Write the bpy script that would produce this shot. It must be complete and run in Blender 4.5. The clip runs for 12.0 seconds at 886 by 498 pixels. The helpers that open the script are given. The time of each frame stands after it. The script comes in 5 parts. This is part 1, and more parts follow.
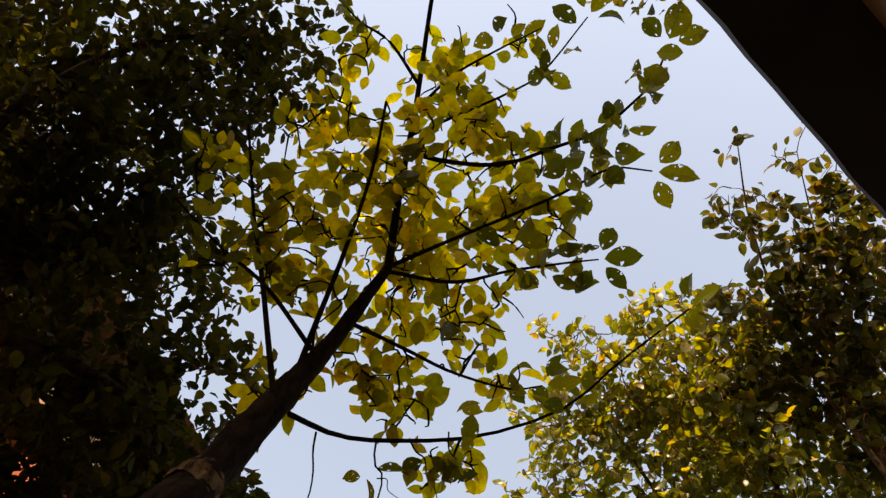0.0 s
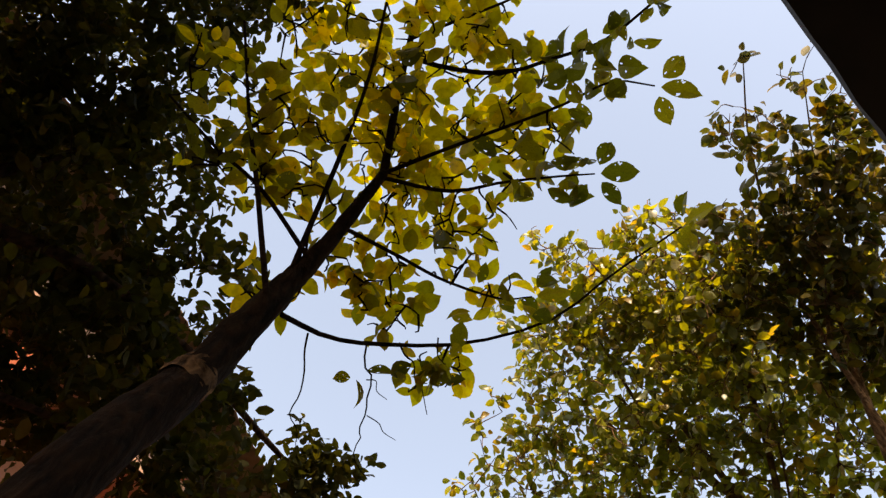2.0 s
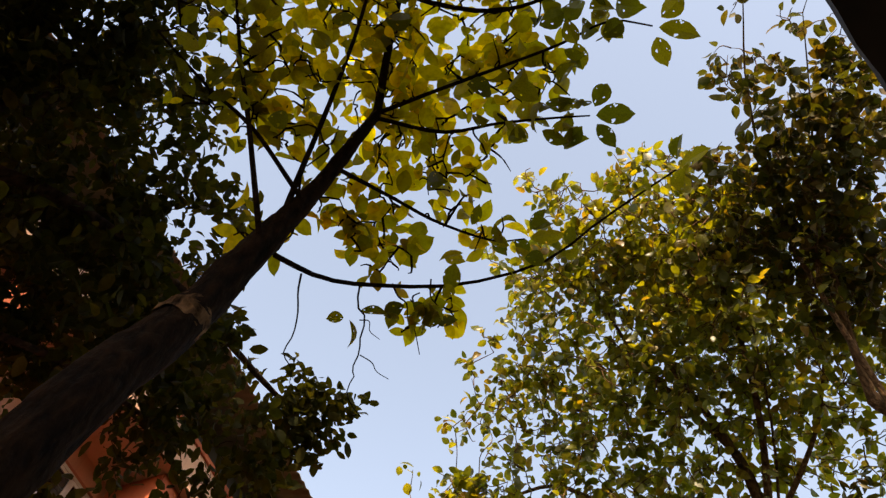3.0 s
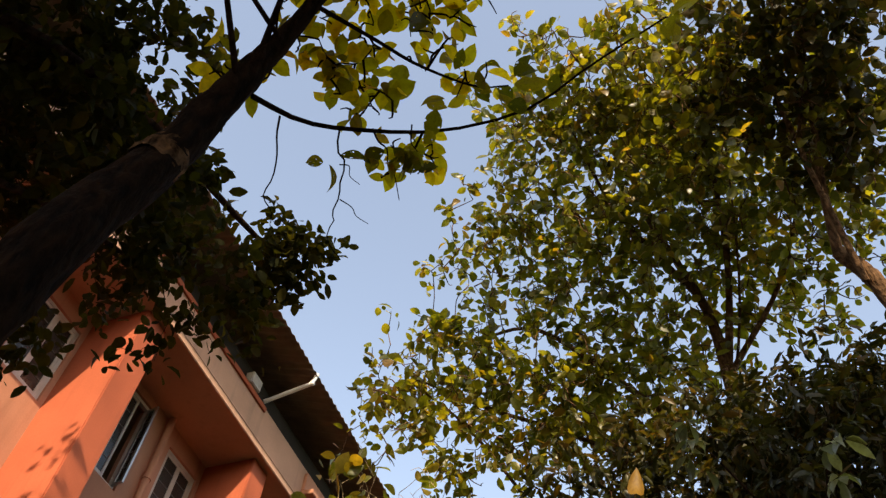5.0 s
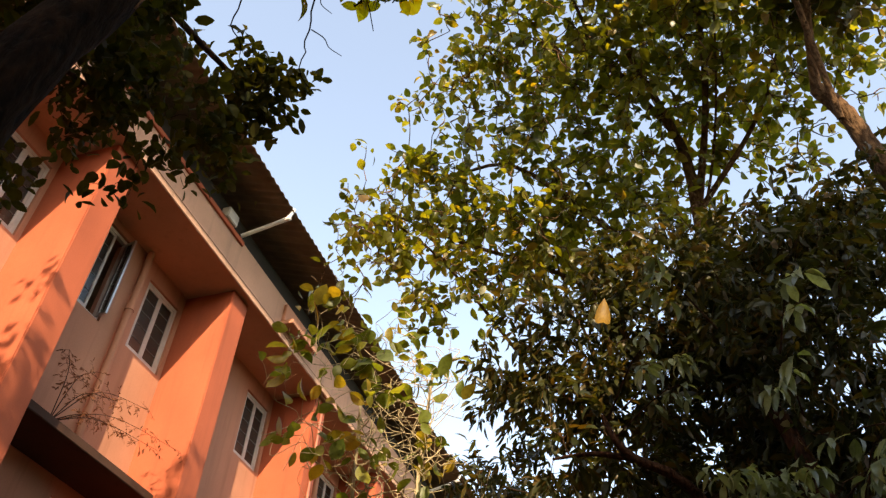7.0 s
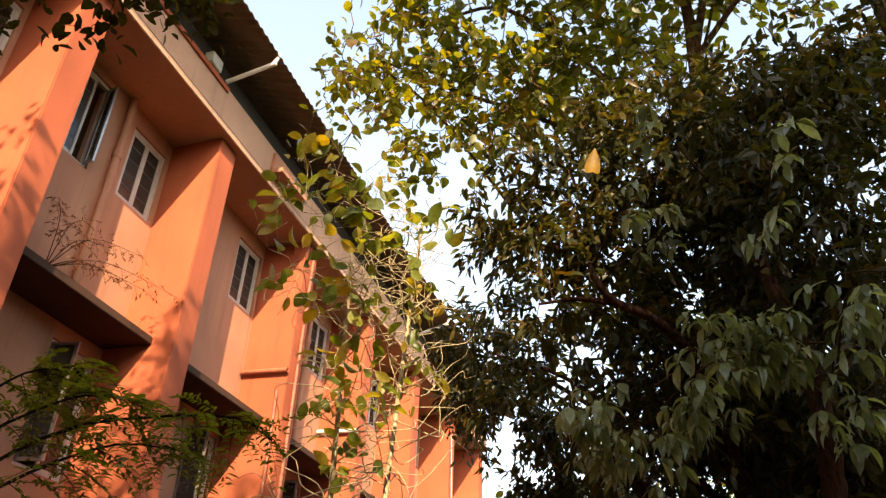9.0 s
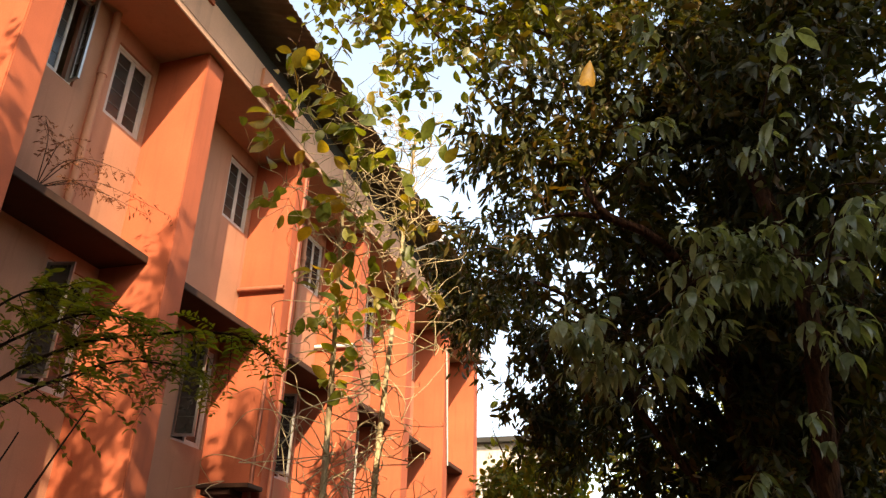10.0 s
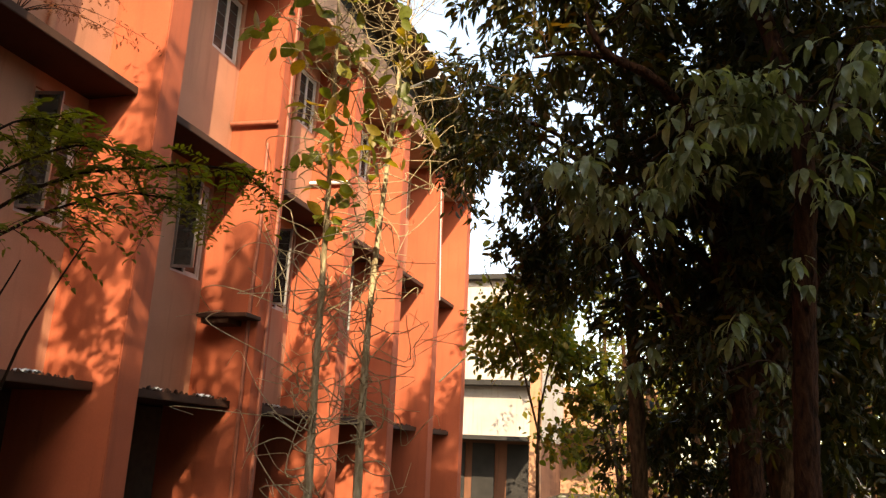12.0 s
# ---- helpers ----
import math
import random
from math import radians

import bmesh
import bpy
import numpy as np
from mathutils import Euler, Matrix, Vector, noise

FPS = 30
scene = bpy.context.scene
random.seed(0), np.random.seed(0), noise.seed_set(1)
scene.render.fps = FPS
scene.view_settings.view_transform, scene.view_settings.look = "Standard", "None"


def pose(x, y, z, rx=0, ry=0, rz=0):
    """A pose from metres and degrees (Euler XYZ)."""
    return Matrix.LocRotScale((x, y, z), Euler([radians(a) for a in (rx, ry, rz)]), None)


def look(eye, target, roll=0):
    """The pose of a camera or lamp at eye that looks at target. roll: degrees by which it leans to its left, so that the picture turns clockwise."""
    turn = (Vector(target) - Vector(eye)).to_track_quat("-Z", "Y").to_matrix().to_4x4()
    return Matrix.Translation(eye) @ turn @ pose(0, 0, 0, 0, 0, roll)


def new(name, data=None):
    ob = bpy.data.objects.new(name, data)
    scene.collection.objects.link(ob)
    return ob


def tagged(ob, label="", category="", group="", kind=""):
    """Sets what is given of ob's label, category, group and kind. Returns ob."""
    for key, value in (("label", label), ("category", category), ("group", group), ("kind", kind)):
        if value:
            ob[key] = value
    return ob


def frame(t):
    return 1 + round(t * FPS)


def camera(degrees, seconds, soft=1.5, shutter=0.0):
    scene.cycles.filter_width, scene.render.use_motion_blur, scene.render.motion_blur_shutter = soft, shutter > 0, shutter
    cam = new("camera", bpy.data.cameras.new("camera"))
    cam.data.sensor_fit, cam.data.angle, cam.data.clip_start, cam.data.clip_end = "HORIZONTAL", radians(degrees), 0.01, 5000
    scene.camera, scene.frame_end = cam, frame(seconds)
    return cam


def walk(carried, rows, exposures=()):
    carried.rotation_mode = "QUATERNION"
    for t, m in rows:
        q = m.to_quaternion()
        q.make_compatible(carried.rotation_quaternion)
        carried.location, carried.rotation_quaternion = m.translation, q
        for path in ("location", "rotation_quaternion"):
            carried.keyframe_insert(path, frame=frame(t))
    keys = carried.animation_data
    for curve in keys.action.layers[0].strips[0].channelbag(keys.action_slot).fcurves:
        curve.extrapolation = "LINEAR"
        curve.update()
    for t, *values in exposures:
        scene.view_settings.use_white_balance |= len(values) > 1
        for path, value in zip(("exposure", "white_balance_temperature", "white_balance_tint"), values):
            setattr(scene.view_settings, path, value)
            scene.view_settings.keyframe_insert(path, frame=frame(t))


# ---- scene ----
cam = camera(58.46, 12.0, soft=1.35)
EYE = (0.045, -1.064, 1.65)
# seconds, yaw, pitch, roll: a tripod head that tilts down
ROWS = [
    (0.0, 41.40, 75.53, 18.07),
    (0.5, 39.08, 73.55, 16.36),
    (1.0, 37.87, 72.49, 16.07),
    (1.5, 36.07, 70.87, 14.70),
    (2.0, 34.22, 69.27, 13.39),
    (2.5, 32.29, 67.61, 12.31),
    (3.0, 30.72, 65.24, 10.55),
    (3.2, 30.12, 64.39, 10.06),
    (5.0, 24.63, 54.50, 6.53),
    (5.5, 23.13, 51.50, 5.34),
    (6.0, 21.95, 48.16, 4.33),
    (6.5, 21.07, 45.24, 4.05),
    (7.0, 20.42, 42.86, 3.56),
    (8.8, 18.83, 32.92, 2.71),
    (9.0, 18.75, 32.02, 2.74),
    (9.5, 18.43, 29.23, 2.21),
    (10.0, 17.98, 25.99, 1.79),
    (10.5, 17.59, 22.93, 1.35),
    (11.0, 17.39, 19.91, 1.49),
    (11.5, 17.23, 17.17, 1.93),
    (12.0, 17.11, 14.42, 2.74),
]
walk(cam, [(t, pose(*EYE, 90 + pitch, 0, yaw) @ pose(0, 0, 0, 0, 0, roll)) for t, yaw, pitch, roll in ROWS],
     exposures=[(0.0, 1.08, 10000, 16), (0.8, 1.22, 9800, 16), (3.0, 1.06, 9200, 15), (5.0, 0.74, 8300, 13), (6.5, 1.02, 8400, 12), (9.0, 1.46, 8900, 12), (10.5, 1.24, 8900, 12), (12.0, 1.23, 8700, 12)])

# ---- light ----
SUN = Vector((1.0, -2.3, 1.5)).normalized()
world = bpy.data.worlds.new("sky")
scene.world = world
world.use_nodes = True
wn = world.node_tree.nodes
sky = wn.new("ShaderNodeTexSky")
sky.sky_type = "NISHITA"
sky.sun_disc = False
sky.sun_elevation = math.asin(SUN.z)
sky.sun_rotation = math.atan2(SUN.x, SUN.y)
sky.air_density, sky.dust_density, sky.ozone_density = 1.0, 1.2, 1.0
wn["Background"].inputs[1].default_value = 0.275
haze = wn.new("ShaderNodeMix")     # thin white haze over the whole sky
haze.data_type = "RGBA"
haze.inputs[0].default_value = 0.055
haze.inputs[7].default_value = (2.75, 2.7, 2.6, 1)
world.node_tree.links.new(sky.outputs[0], haze.inputs[6])
world.node_tree.links.new(haze.outputs[2], wn["Background"].inputs[0])
sun = new("sun", bpy.data.lights.new("sun", "SUN"))
sun.data.energy, sun.data.angle, sun.data.color = 4.7, radians(0.35), (1.0, 0.89, 0.73)
sun.matrix_world = look(SUN * 60, (0, 0, 0))


# ---- materials ----
def material(name):
    m = bpy.data.materials.new(name)
    m.use_nodes = True
    nt = m.node_tree
    return m, nt, nt.nodes["Principled BSDF"], nt.nodes["Material Output"]


def noise_node(nt, scale, detail=5.0, rough=0.55, coord="Object"):
    tc = nt.nodes.new("ShaderNodeTexCoord")
    n = nt.nodes.new("ShaderNodeTexNoise")
    n.inputs["Scale"].default_value, n.inputs["Detail"].default_value, n.inputs["Roughness"].default_value = scale, detail, rough
    nt.links.new(tc.outputs[coord], n.inputs["Vector"])
    return n


def ramp(nt, src, stops):
    r = nt.nodes.new("ShaderNodeValToRGB")
    els = r.color_ramp.elements
    while len(els) < len(stops):
        els.new(0.5)
    for e, (p, c) in zip(els, stops):
        e.position, e.color = p, (*c, 1)
    nt.links.new(src, r.inputs[0])
    return r


def mixc(nt, fac, a, b, blend="MIX"):
    n = nt.nodes.new("ShaderNodeMix")
    n.data_type, n.blend_type = "RGBA", blend
    for sock, v in ((n.inputs[0], fac), (n.inputs[6], a), (n.inputs[7], b)):
        if isinstance(v, bpy.types.NodeSocket):
            nt.links.new(v, sock)
        else:
            sock.default_value = v if not isinstance(v, tuple) else (*v, 1)
    return n.outputs[2]


def bump(nt, bsdf, src, strength, dist):
    b = nt.nodes.new("ShaderNodeBump")
    b.inputs["Strength"].default_value, b.inputs["Distance"].default_value = strength, dist
    nt.links.new(src, b.inputs["Height"])
    nt.links.new(b.outputs[0], bsdf.inputs["Normal"])


def plaster(name, base, dark, rough=0.85, scale=1.0):
    """Painted plaster with soft blotches, fine grain and streaks of grime."""
    m, nt, p, _ = material(name)
    big = noise_node(nt, 0.9 * scale, 6)
    fine = noise_node(nt, 55 * scale, 4)
    tc = nt.nodes.new("ShaderNodeTexCoord")
    mp = nt.nodes.new("ShaderNodeMapping")
    mp.inputs["Scale"].default_value = (5, 5, 0.35)
    nt.links.new(tc.outputs["Object"], mp.inputs[0])
    streak = nt.nodes.new("ShaderNodeTexNoise")
    streak.inputs["Scale"].default_value, streak.inputs["Detail"].default_value = 1.6, 6
    nt.links.new(mp.outputs[0], streak.inputs["Vector"])
    c1 = ramp(nt, big.outputs[0], [(0.3, tuple(v * 0.78 for v in base)), (0.7, tuple(min(1, v * 1.08) for v in base))])
    st = ramp(nt, streak.outputs[0], [(0.54, (0, 0, 0)), (0.76, (0.46, 0.46, 0.46))])
    c2 = mixc(nt, st.outputs[0], c1.outputs[0], dark)
    c3 = mixc(nt, 0.12, c2, fine.outputs[0], "OVERLAY")
    nt.links.new(c3, p.inputs["Base Color"])
    p.inputs["Roughness"].default_value = rough
    p.inputs["Specular IOR Level"].default_value = 0.2
    bump(nt, p, fine.outputs[0], 0.25, 0.004)
    return m


def simple(name, base, rough=0.6, metal=0.0, var=0.25, scale=8.0, bumps=0.1):
    m, nt, p, _ = material(name)
    n = noise_node(nt, scale)
    c = ramp(nt, n.outputs[0], [(0.3, tuple(v * (1 - var) for v in base)), (0.72, tuple(min(1, v * (1 + var)) for v in base))])
    nt.links.new(c.outputs[0], p.inputs["Base Color"])
    p.inputs["Roughness"].default_value, p.inputs["Metallic"].default_value = rough, metal
    if bumps:
        bump(nt, p, n.outputs[0], bumps, 0.01)
    return m


def leaf_material(name, colours, through_light, rough=0.4, per="island", spec=0.5, holes=0.0):
    """Thin leaf: glossy face, light that shines through, colour that differs leaf by leaf."""
    m, nt, p, out = material(name)
    if per == "island":
        rnd = nt.nodes.new("ShaderNodeNewGeometry").outputs["Random Per Island"]
    else:
        rnd = nt.nodes.new("ShaderNodeObjectInfo").outputs["Random"]
    n = len(colours)
    c = ramp(nt, rnd, [(i / max(1, n - 1), col) for i, col in enumerate(colours)])
    spots = noise_node(nt, 26.0, 4)
    sp = ramp(nt, spots.outputs[0], [(0.35, (0.72, 0.7, 0.6)), (0.55, (1, 1, 1))])
    col = mixc(nt, 1.0, c.outputs[0], sp.outputs[0], "MULTIPLY")
    nt.links.new(col, p.inputs["Base Color"])
    p.inputs["Roughness"].default_value = rough
    p.inputs["Specular IOR Level"].default_value = spec
    tr = nt.nodes.new("ShaderNodeBsdfTranslucent")
    tint = mixc(nt, 1.0, col, (1.0, 0.88, 0.32), "MULTIPLY")
    bright = nt.nodes.new("ShaderNodeHueSaturation")
    bright.inputs["Value"].default_value = through_light[1]
    nt.links.new(tint, bright.inputs["Color"])
    nt.links.new(bright.outputs[0], tr.inputs[0])
    mx = nt.nodes.new("ShaderNodeMixShader")
    mx.inputs[0].default_value = through_light[0]
    nt.links.new(p.outputs[0], mx.inputs[1])
    nt.links.new(tr.outputs[0], mx.inputs[2])
    last = mx.outputs[0]
    if holes:
        h = noise_node(nt, 6.5, 1.5)
        hr = ramp(nt, h.outputs[0], [(holes, (0, 0, 0)), (holes + 0.015, (1, 1, 1))])
        tp = nt.nodes.new("ShaderNodeBsdfTransparent")
        m2 = nt.nodes.new("ShaderNodeMixShader")
        nt.links.new(hr.outputs[0], m2.inputs[0])
        nt.links.new(last, m2.inputs[1])
        nt.links.new(tp.outputs[0], m2.inputs[2])
        last = m2.outputs[0]
    nt.links.new(last, out.inputs[0])
    return m


def bark(name, a, b, scale=11.0):
    m, nt, p, _ = material(name)
    tc = nt.nodes.new("ShaderNodeTexCoord")
    mp = nt.nodes.new("ShaderNodeMapping")
    mp.inputs["Scale"].default_value = (scale, scale, scale * 0.3)
    nt.links.new(tc.outputs["Object"], mp.inputs[0])
    n = nt.nodes.new("ShaderNodeTexNoise")
    n.inputs["Scale"].default_value, n.inputs["Detail"].default_value = 2.5, 8
    nt.links.new(mp.outputs[0], n.inputs["Vector"])
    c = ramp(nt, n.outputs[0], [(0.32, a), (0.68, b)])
    nt.links.new(c.outputs[0], p.inputs["Base Color"])
    p.inputs["Roughness"].default_value = 0.9
    p.inputs["Specular IOR Level"].default_value = 0.08
    bump(nt, p, n.outputs[0], 1.0, 0.04)
    return m


ORANGE = plaster("orange_paint", (0.39, 0.098, 0.050), (0.18, 0.050, 0.028))
PEACH = plaster("peach_paint", (0.455, 0.215, 0.137), (0.24, 0.106, 0.066))
FASCIA = plaster("weathered_pink_paint", (0.50, 0.285, 0.195), (0.22, 0.14, 0.10))
CEILING = plaster("faded_pink_distemper", (0.47, 0.28, 0.185), (0.30, 0.17, 0.11))
# stains, on a base darkened to stand for the shaded undersides
SLAB = plaster("stained_shade_dark_concrete", (0.065, 0.030, 0.019), (0.025, 0.018, 0.014))
# near-black plaster: the rooms' missing light is in the colour
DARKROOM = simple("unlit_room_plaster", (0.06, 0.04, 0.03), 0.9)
SHEET = simple("weathered_fibre_cement", (0.20, 0.14, 0.09), 0.9, scale=3)
PVC = simple("white_pvc", (0.72, 0.72, 0.70), 0.45, var=0.08)
RAIL = simple("dark_weathered_steel", (0.07, 0.062, 0.055), 0.6, var=0.2)
FRAME = simple("grey_painted_steel", (0.48, 0.455, 0.42), 0.5, var=0.15)
ALU = simple("bare_aluminium", (0.42, 0.42, 0.41), 0.35, 0.9, var=0.15)
RUST = simple("rust_red_pipe", (0.30, 0.09, 0.05), 0.6)
EARTH = simple("bare_earth", (0.075, 0.052, 0.03), 0.95, var=0.4, scale=0.8, bumps=0.4)
WHITEWALL = plaster("white_limewash", (0.42, 0.375, 0.34), (0.22, 0.19, 0.16))
PINKWALL = plaster("pale_orange_wall", (0.42, 0.23, 0.14), (0.24, 0.13, 0.08))
BROWNWALL = plaster("dull_red_brown_wall", (0.17, 0.075, 0.045), (0.06, 0.035, 0.025))
# near black: the eave's backlit shade is in the colour
GREYROOF = simple("shade_black_concrete", (0.02, 0.018, 0.016), 0.9, var=0.3, scale=2)
PLASTIC = simple("scrap_white_plastic", (0.75, 0.75, 0.74), 0.5)

GLASS, _nt, _p, _ = material("window_glass")
_g = noise_node(_nt, 9.0)
_nt.links.new(ramp(_nt, _g.outputs[0], [(0.35, (0.026, 0.026, 0.023)), (0.65, (0.055, 0.053, 0.046))]).outputs[0], _p.inputs["Base Color"])   # dusty wired glass
_p.inputs["Roughness"].default_value, _p.inputs["Alpha"].default_value = 0.22, 0.92

# bark taken near black to stand for the crown's shade on it
BARK_A = bark("shade_darkened_bark", (0.006, 0.003, 0.0015), (0.030, 0.014, 0.006))
# lighter bark with the sun on the limbs put into its colour
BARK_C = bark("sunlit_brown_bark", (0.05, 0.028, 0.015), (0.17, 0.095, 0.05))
# tan of the sun patch on the trunk's knot
BARK_K = bark("sun_patch_bark", (0.02, 0.010, 0.005), (0.26, 0.14, 0.07))
BARK_B = bark("dark_bark", (0.022, 0.012, 0.008), (0.09, 0.045, 0.025))
BARK_R = bark("red_brown_bark", (0.014, 0.007, 0.004), (0.075, 0.030, 0.015))
BARK_S = bark("pale_sapling_bark", (0.30, 0.23, 0.13), (0.55, 0.44, 0.28), 10)
LEAF_A = leaf_material("yellow_green_leaf", [(0.075, 0.075, 0.008), (0.16, 0.155, 0.012), (0.25, 0.22, 0.018), (0.34, 0.26, 0.022)], (0.72, 4.3), 0.45, holes=0.0)
LEAF_A1 = leaf_material("yellow_green_eaten_leaf", [(0.046, 0.054, 0.007), (0.088, 0.096, 0.01), (0.15, 0.142, 0.014), (0.19, 0.165, 0.016)], (0.64, 2.9), 0.45, per="object", holes=0.655)
LEAF_B = leaf_material("small_dark_leaf", [(0.027, 0.031, 0.008), (0.044, 0.048, 0.011), (0.075, 0.064, 0.013)], (0.43, 1.9), 0.65, spec=0.1)
LEAF_C = leaf_material("broad_autumn_leaf", [(0.050, 0.062, 0.010), (0.070, 0.082, 0.012), (0.090, 0.100, 0.014), (0.105, 0.112, 0.016), (0.125, 0.125, 0.018), (0.150, 0.140, 0.020), (0.17, 0.105, 0.02)], (0.54, 2.8), 0.36)
# darker of two copies of the long leaf, with shade in its colour
LEAF_M = leaf_material("long_glossy_shaded_leaf", [(0.024, 0.028, 0.008), (0.038, 0.043, 0.011), (0.062, 0.060, 0.015), (0.11, 0.064, 0.017)], (0.38, 1.8), 0.40, spec=0.32)
LEAF_S = leaf_material("sapling_leaf", [(0.08, 0.11, 0.02), (0.13, 0.16, 0.028), (0.20, 0.21, 0.04), (0.34, 0.22, 0.035)], (0.48, 2.2), 0.42)
LEAF_F = leaf_material("feathery_green_leaf", [(0.07, 0.095, 0.012), (0.13, 0.145, 0.018)], (0.55, 2.4), 0.5)
# broad leaf darkened to stand for its backlit, shaded side
LEAF_C2 = leaf_material("broad_shaded_leaf", [(0.026, 0.031, 0.007), (0.042, 0.046, 0.009), (0.07, 0.060, 0.012), (0.085, 0.056, 0.013)], (0.5, 1.9), 0.5, spec=0.25)
# lit copy of the long leaf: sky light put into its paler colour
LEAF_MF = leaf_material("long_green_lit_leaf", [(0.10, 0.125, 0.055), (0.18, 0.215, 0.11), (0.33, 0.36, 0.20)], (0.4, 1.7), 0.32, spec=0.6)
# brown of the leaf shadows on the upper wall
LEAF_W = leaf_material("leaf_shadow_brown", [(0.12, 0.04, 0.018), (0.20, 0.07, 0.03)], (0.3, 1.3), 0.7, spec=0.2)
LEAF_DRY = leaf_material("dry_leaf", [(0.26, 0.14, 0.012), (0.26, 0.14, 0.012)], (0.4, 1.5), 0.6)


# ---- mesh helpers ----
def thing(name, label, category, at=(0, 0, 0), group="", kind=""):
    ob = new(name)
    ob.location = at
    return tagged(ob, label, category, group, kind)


def from_arrays(name, verts, faces, mat, parent=None, label="", smooth=False, kind=""):
    """One mesh object from vertex and face arrays."""
    me = bpy.data.meshes.new(name)
    if isinstance(faces, np.ndarray):
        nf, k = faces.shape
        me.vertices.add(len(verts))
        me.vertices.foreach_set("co", np.asarray(verts, dtype=np.float32).ravel())
        me.loops.add(nf * k)
        me.loops.foreach_set("vertex_index", faces.astype(np.int32).ravel())
        me.polygons.add(nf)
        me.polygons.foreach_set("loop_start", np.arange(0, nf * k, k, dtype=np.int32))
        me.update(calc_edges=True)
    else:
        me.from_pydata([tuple(v) for v in verts], [], faces)
        me.update()
    if smooth:
        me.polygons.foreach_set("use_smooth", [True] * len(me.polygons))
    me.materials.append(mat)
    ob = new(name, me)
    if parent is not None:
        ob.parent = parent
    return tagged(ob, label, kind=kind)


def part(name, bm, mat, parent=None, label="", smooth=False):
    me = bpy.data.meshes.new(name)
    bm.to_mesh(me)
    bm.free()
    if smooth:
        me.polygons.foreach_set("use_smooth", [True] * len(me.polygons))
    me.materials.append(mat)
    ob = new(name, me)
    if parent is not None:
        ob.parent = parent
    return tagged(ob, label)


def add_box(bm, lo, hi, bevel=0.0):
    lo, hi = Vector(lo), Vector(hi)
    size = hi - lo
    r = bmesh.ops.create_cube(bm, size=1.0, matrix=Matrix.Translation((lo + hi) / 2) @ Matrix.Diagonal((*size, 1)))
    if bevel:
        es = list({e for v in r["verts"] for e in v.link_edges})
        bmesh.ops.bevel(bm, geom=es, offset=bevel, segments=2, affect="EDGES")
    return bm


def box(name, lo, hi, mat, parent=None, label="", bevel=0.0):
    return part(name, add_box(bmesh.new(), lo, hi, bevel), mat, parent, label)


def smooth_path(pts, n):
    """n points on a soft curve through the given ones."""
    P = np.array(pts, float)
    if len(P) < 3:
        s = np.linspace(0, 1, n)[:, None]
        return P[0] * (1 - s) + P[-1] * s
    ext = np.vstack([2 * P[0] - P[1], P, 2 * P[-1] - P[-2]])
    out = []
    for u in np.linspace(0, len(P) - 1 - 1e-6, n):
        i = int(u)
        t = u - i
        a, b, c, d = ext[i:i + 4]
        out.append(0.5 * (2 * b + (c - a) * t + (2 * a - 5 * b + 4 * c - d) * t * t + (3 * b - a - 3 * c + d) * t ** 3))
    return np.array(out)


def tube_arrays(path, radii, sides=6, lumps=0.0, rng=None):
    path = np.asarray(path, float)
    n = len(path)
    tang = np.gradient(path, axis=0)
    tang /= np.linalg.norm(tang, axis=1)[:, None] + 1e-9
    ref = np.array([0.31, 0.9, 0.17])
    u = np.cross(tang, ref)
    u /= np.linalg.norm(u, axis=1)[:, None] + 1e-9
    w = np.cross(tang, u)
    a = np.arange(sides) * 2 * np.pi / sides
    r = np.asarray(radii, float)[:, None, None]
    if lumps:
        r = r * (1 + lumps * rng.standard_normal((n, sides, 1)))
    v = path[:, None, :] + r * (np.cos(a)[None, :, None] * u[:, None, :] + np.sin(a)[None, :, None] * w[:, None, :])
    i, j = np.meshgrid(np.arange(n - 1), np.arange(sides), indexing="ij")
    j2 = (j + 1) % sides
    f = np.stack([i * sides + j, i * sides + j2, (i + 1) * sides + j2, (i + 1) * sides + j], -1).reshape(-1, 4)
    return v.reshape(-1, 3), f


def join_arrays(items):
    vs, fs, k = [], [], 0
    for v, f in items:
        vs.append(v)
        fs.append(f + k)
        k += len(v)
    return np.vstack(vs), np.vstack(fs)


def tube(name, pts, r0, r1, mat, parent=None, label="", n=12, sides=8, lumps=0.0, seed=1):
    p = smooth_path(pts, n)
    radii = np.interp(np.linspace(0, 1, n), np.linspace(0, 1, len(r0)), r0) if isinstance(r0, tuple) else np.linspace(r0, r1, n)
    v, f = tube_arrays(p, radii, sides, lumps, np.random.default_rng(seed))
    return from_arrays(name, v, f, mat, parent, label, smooth=True)


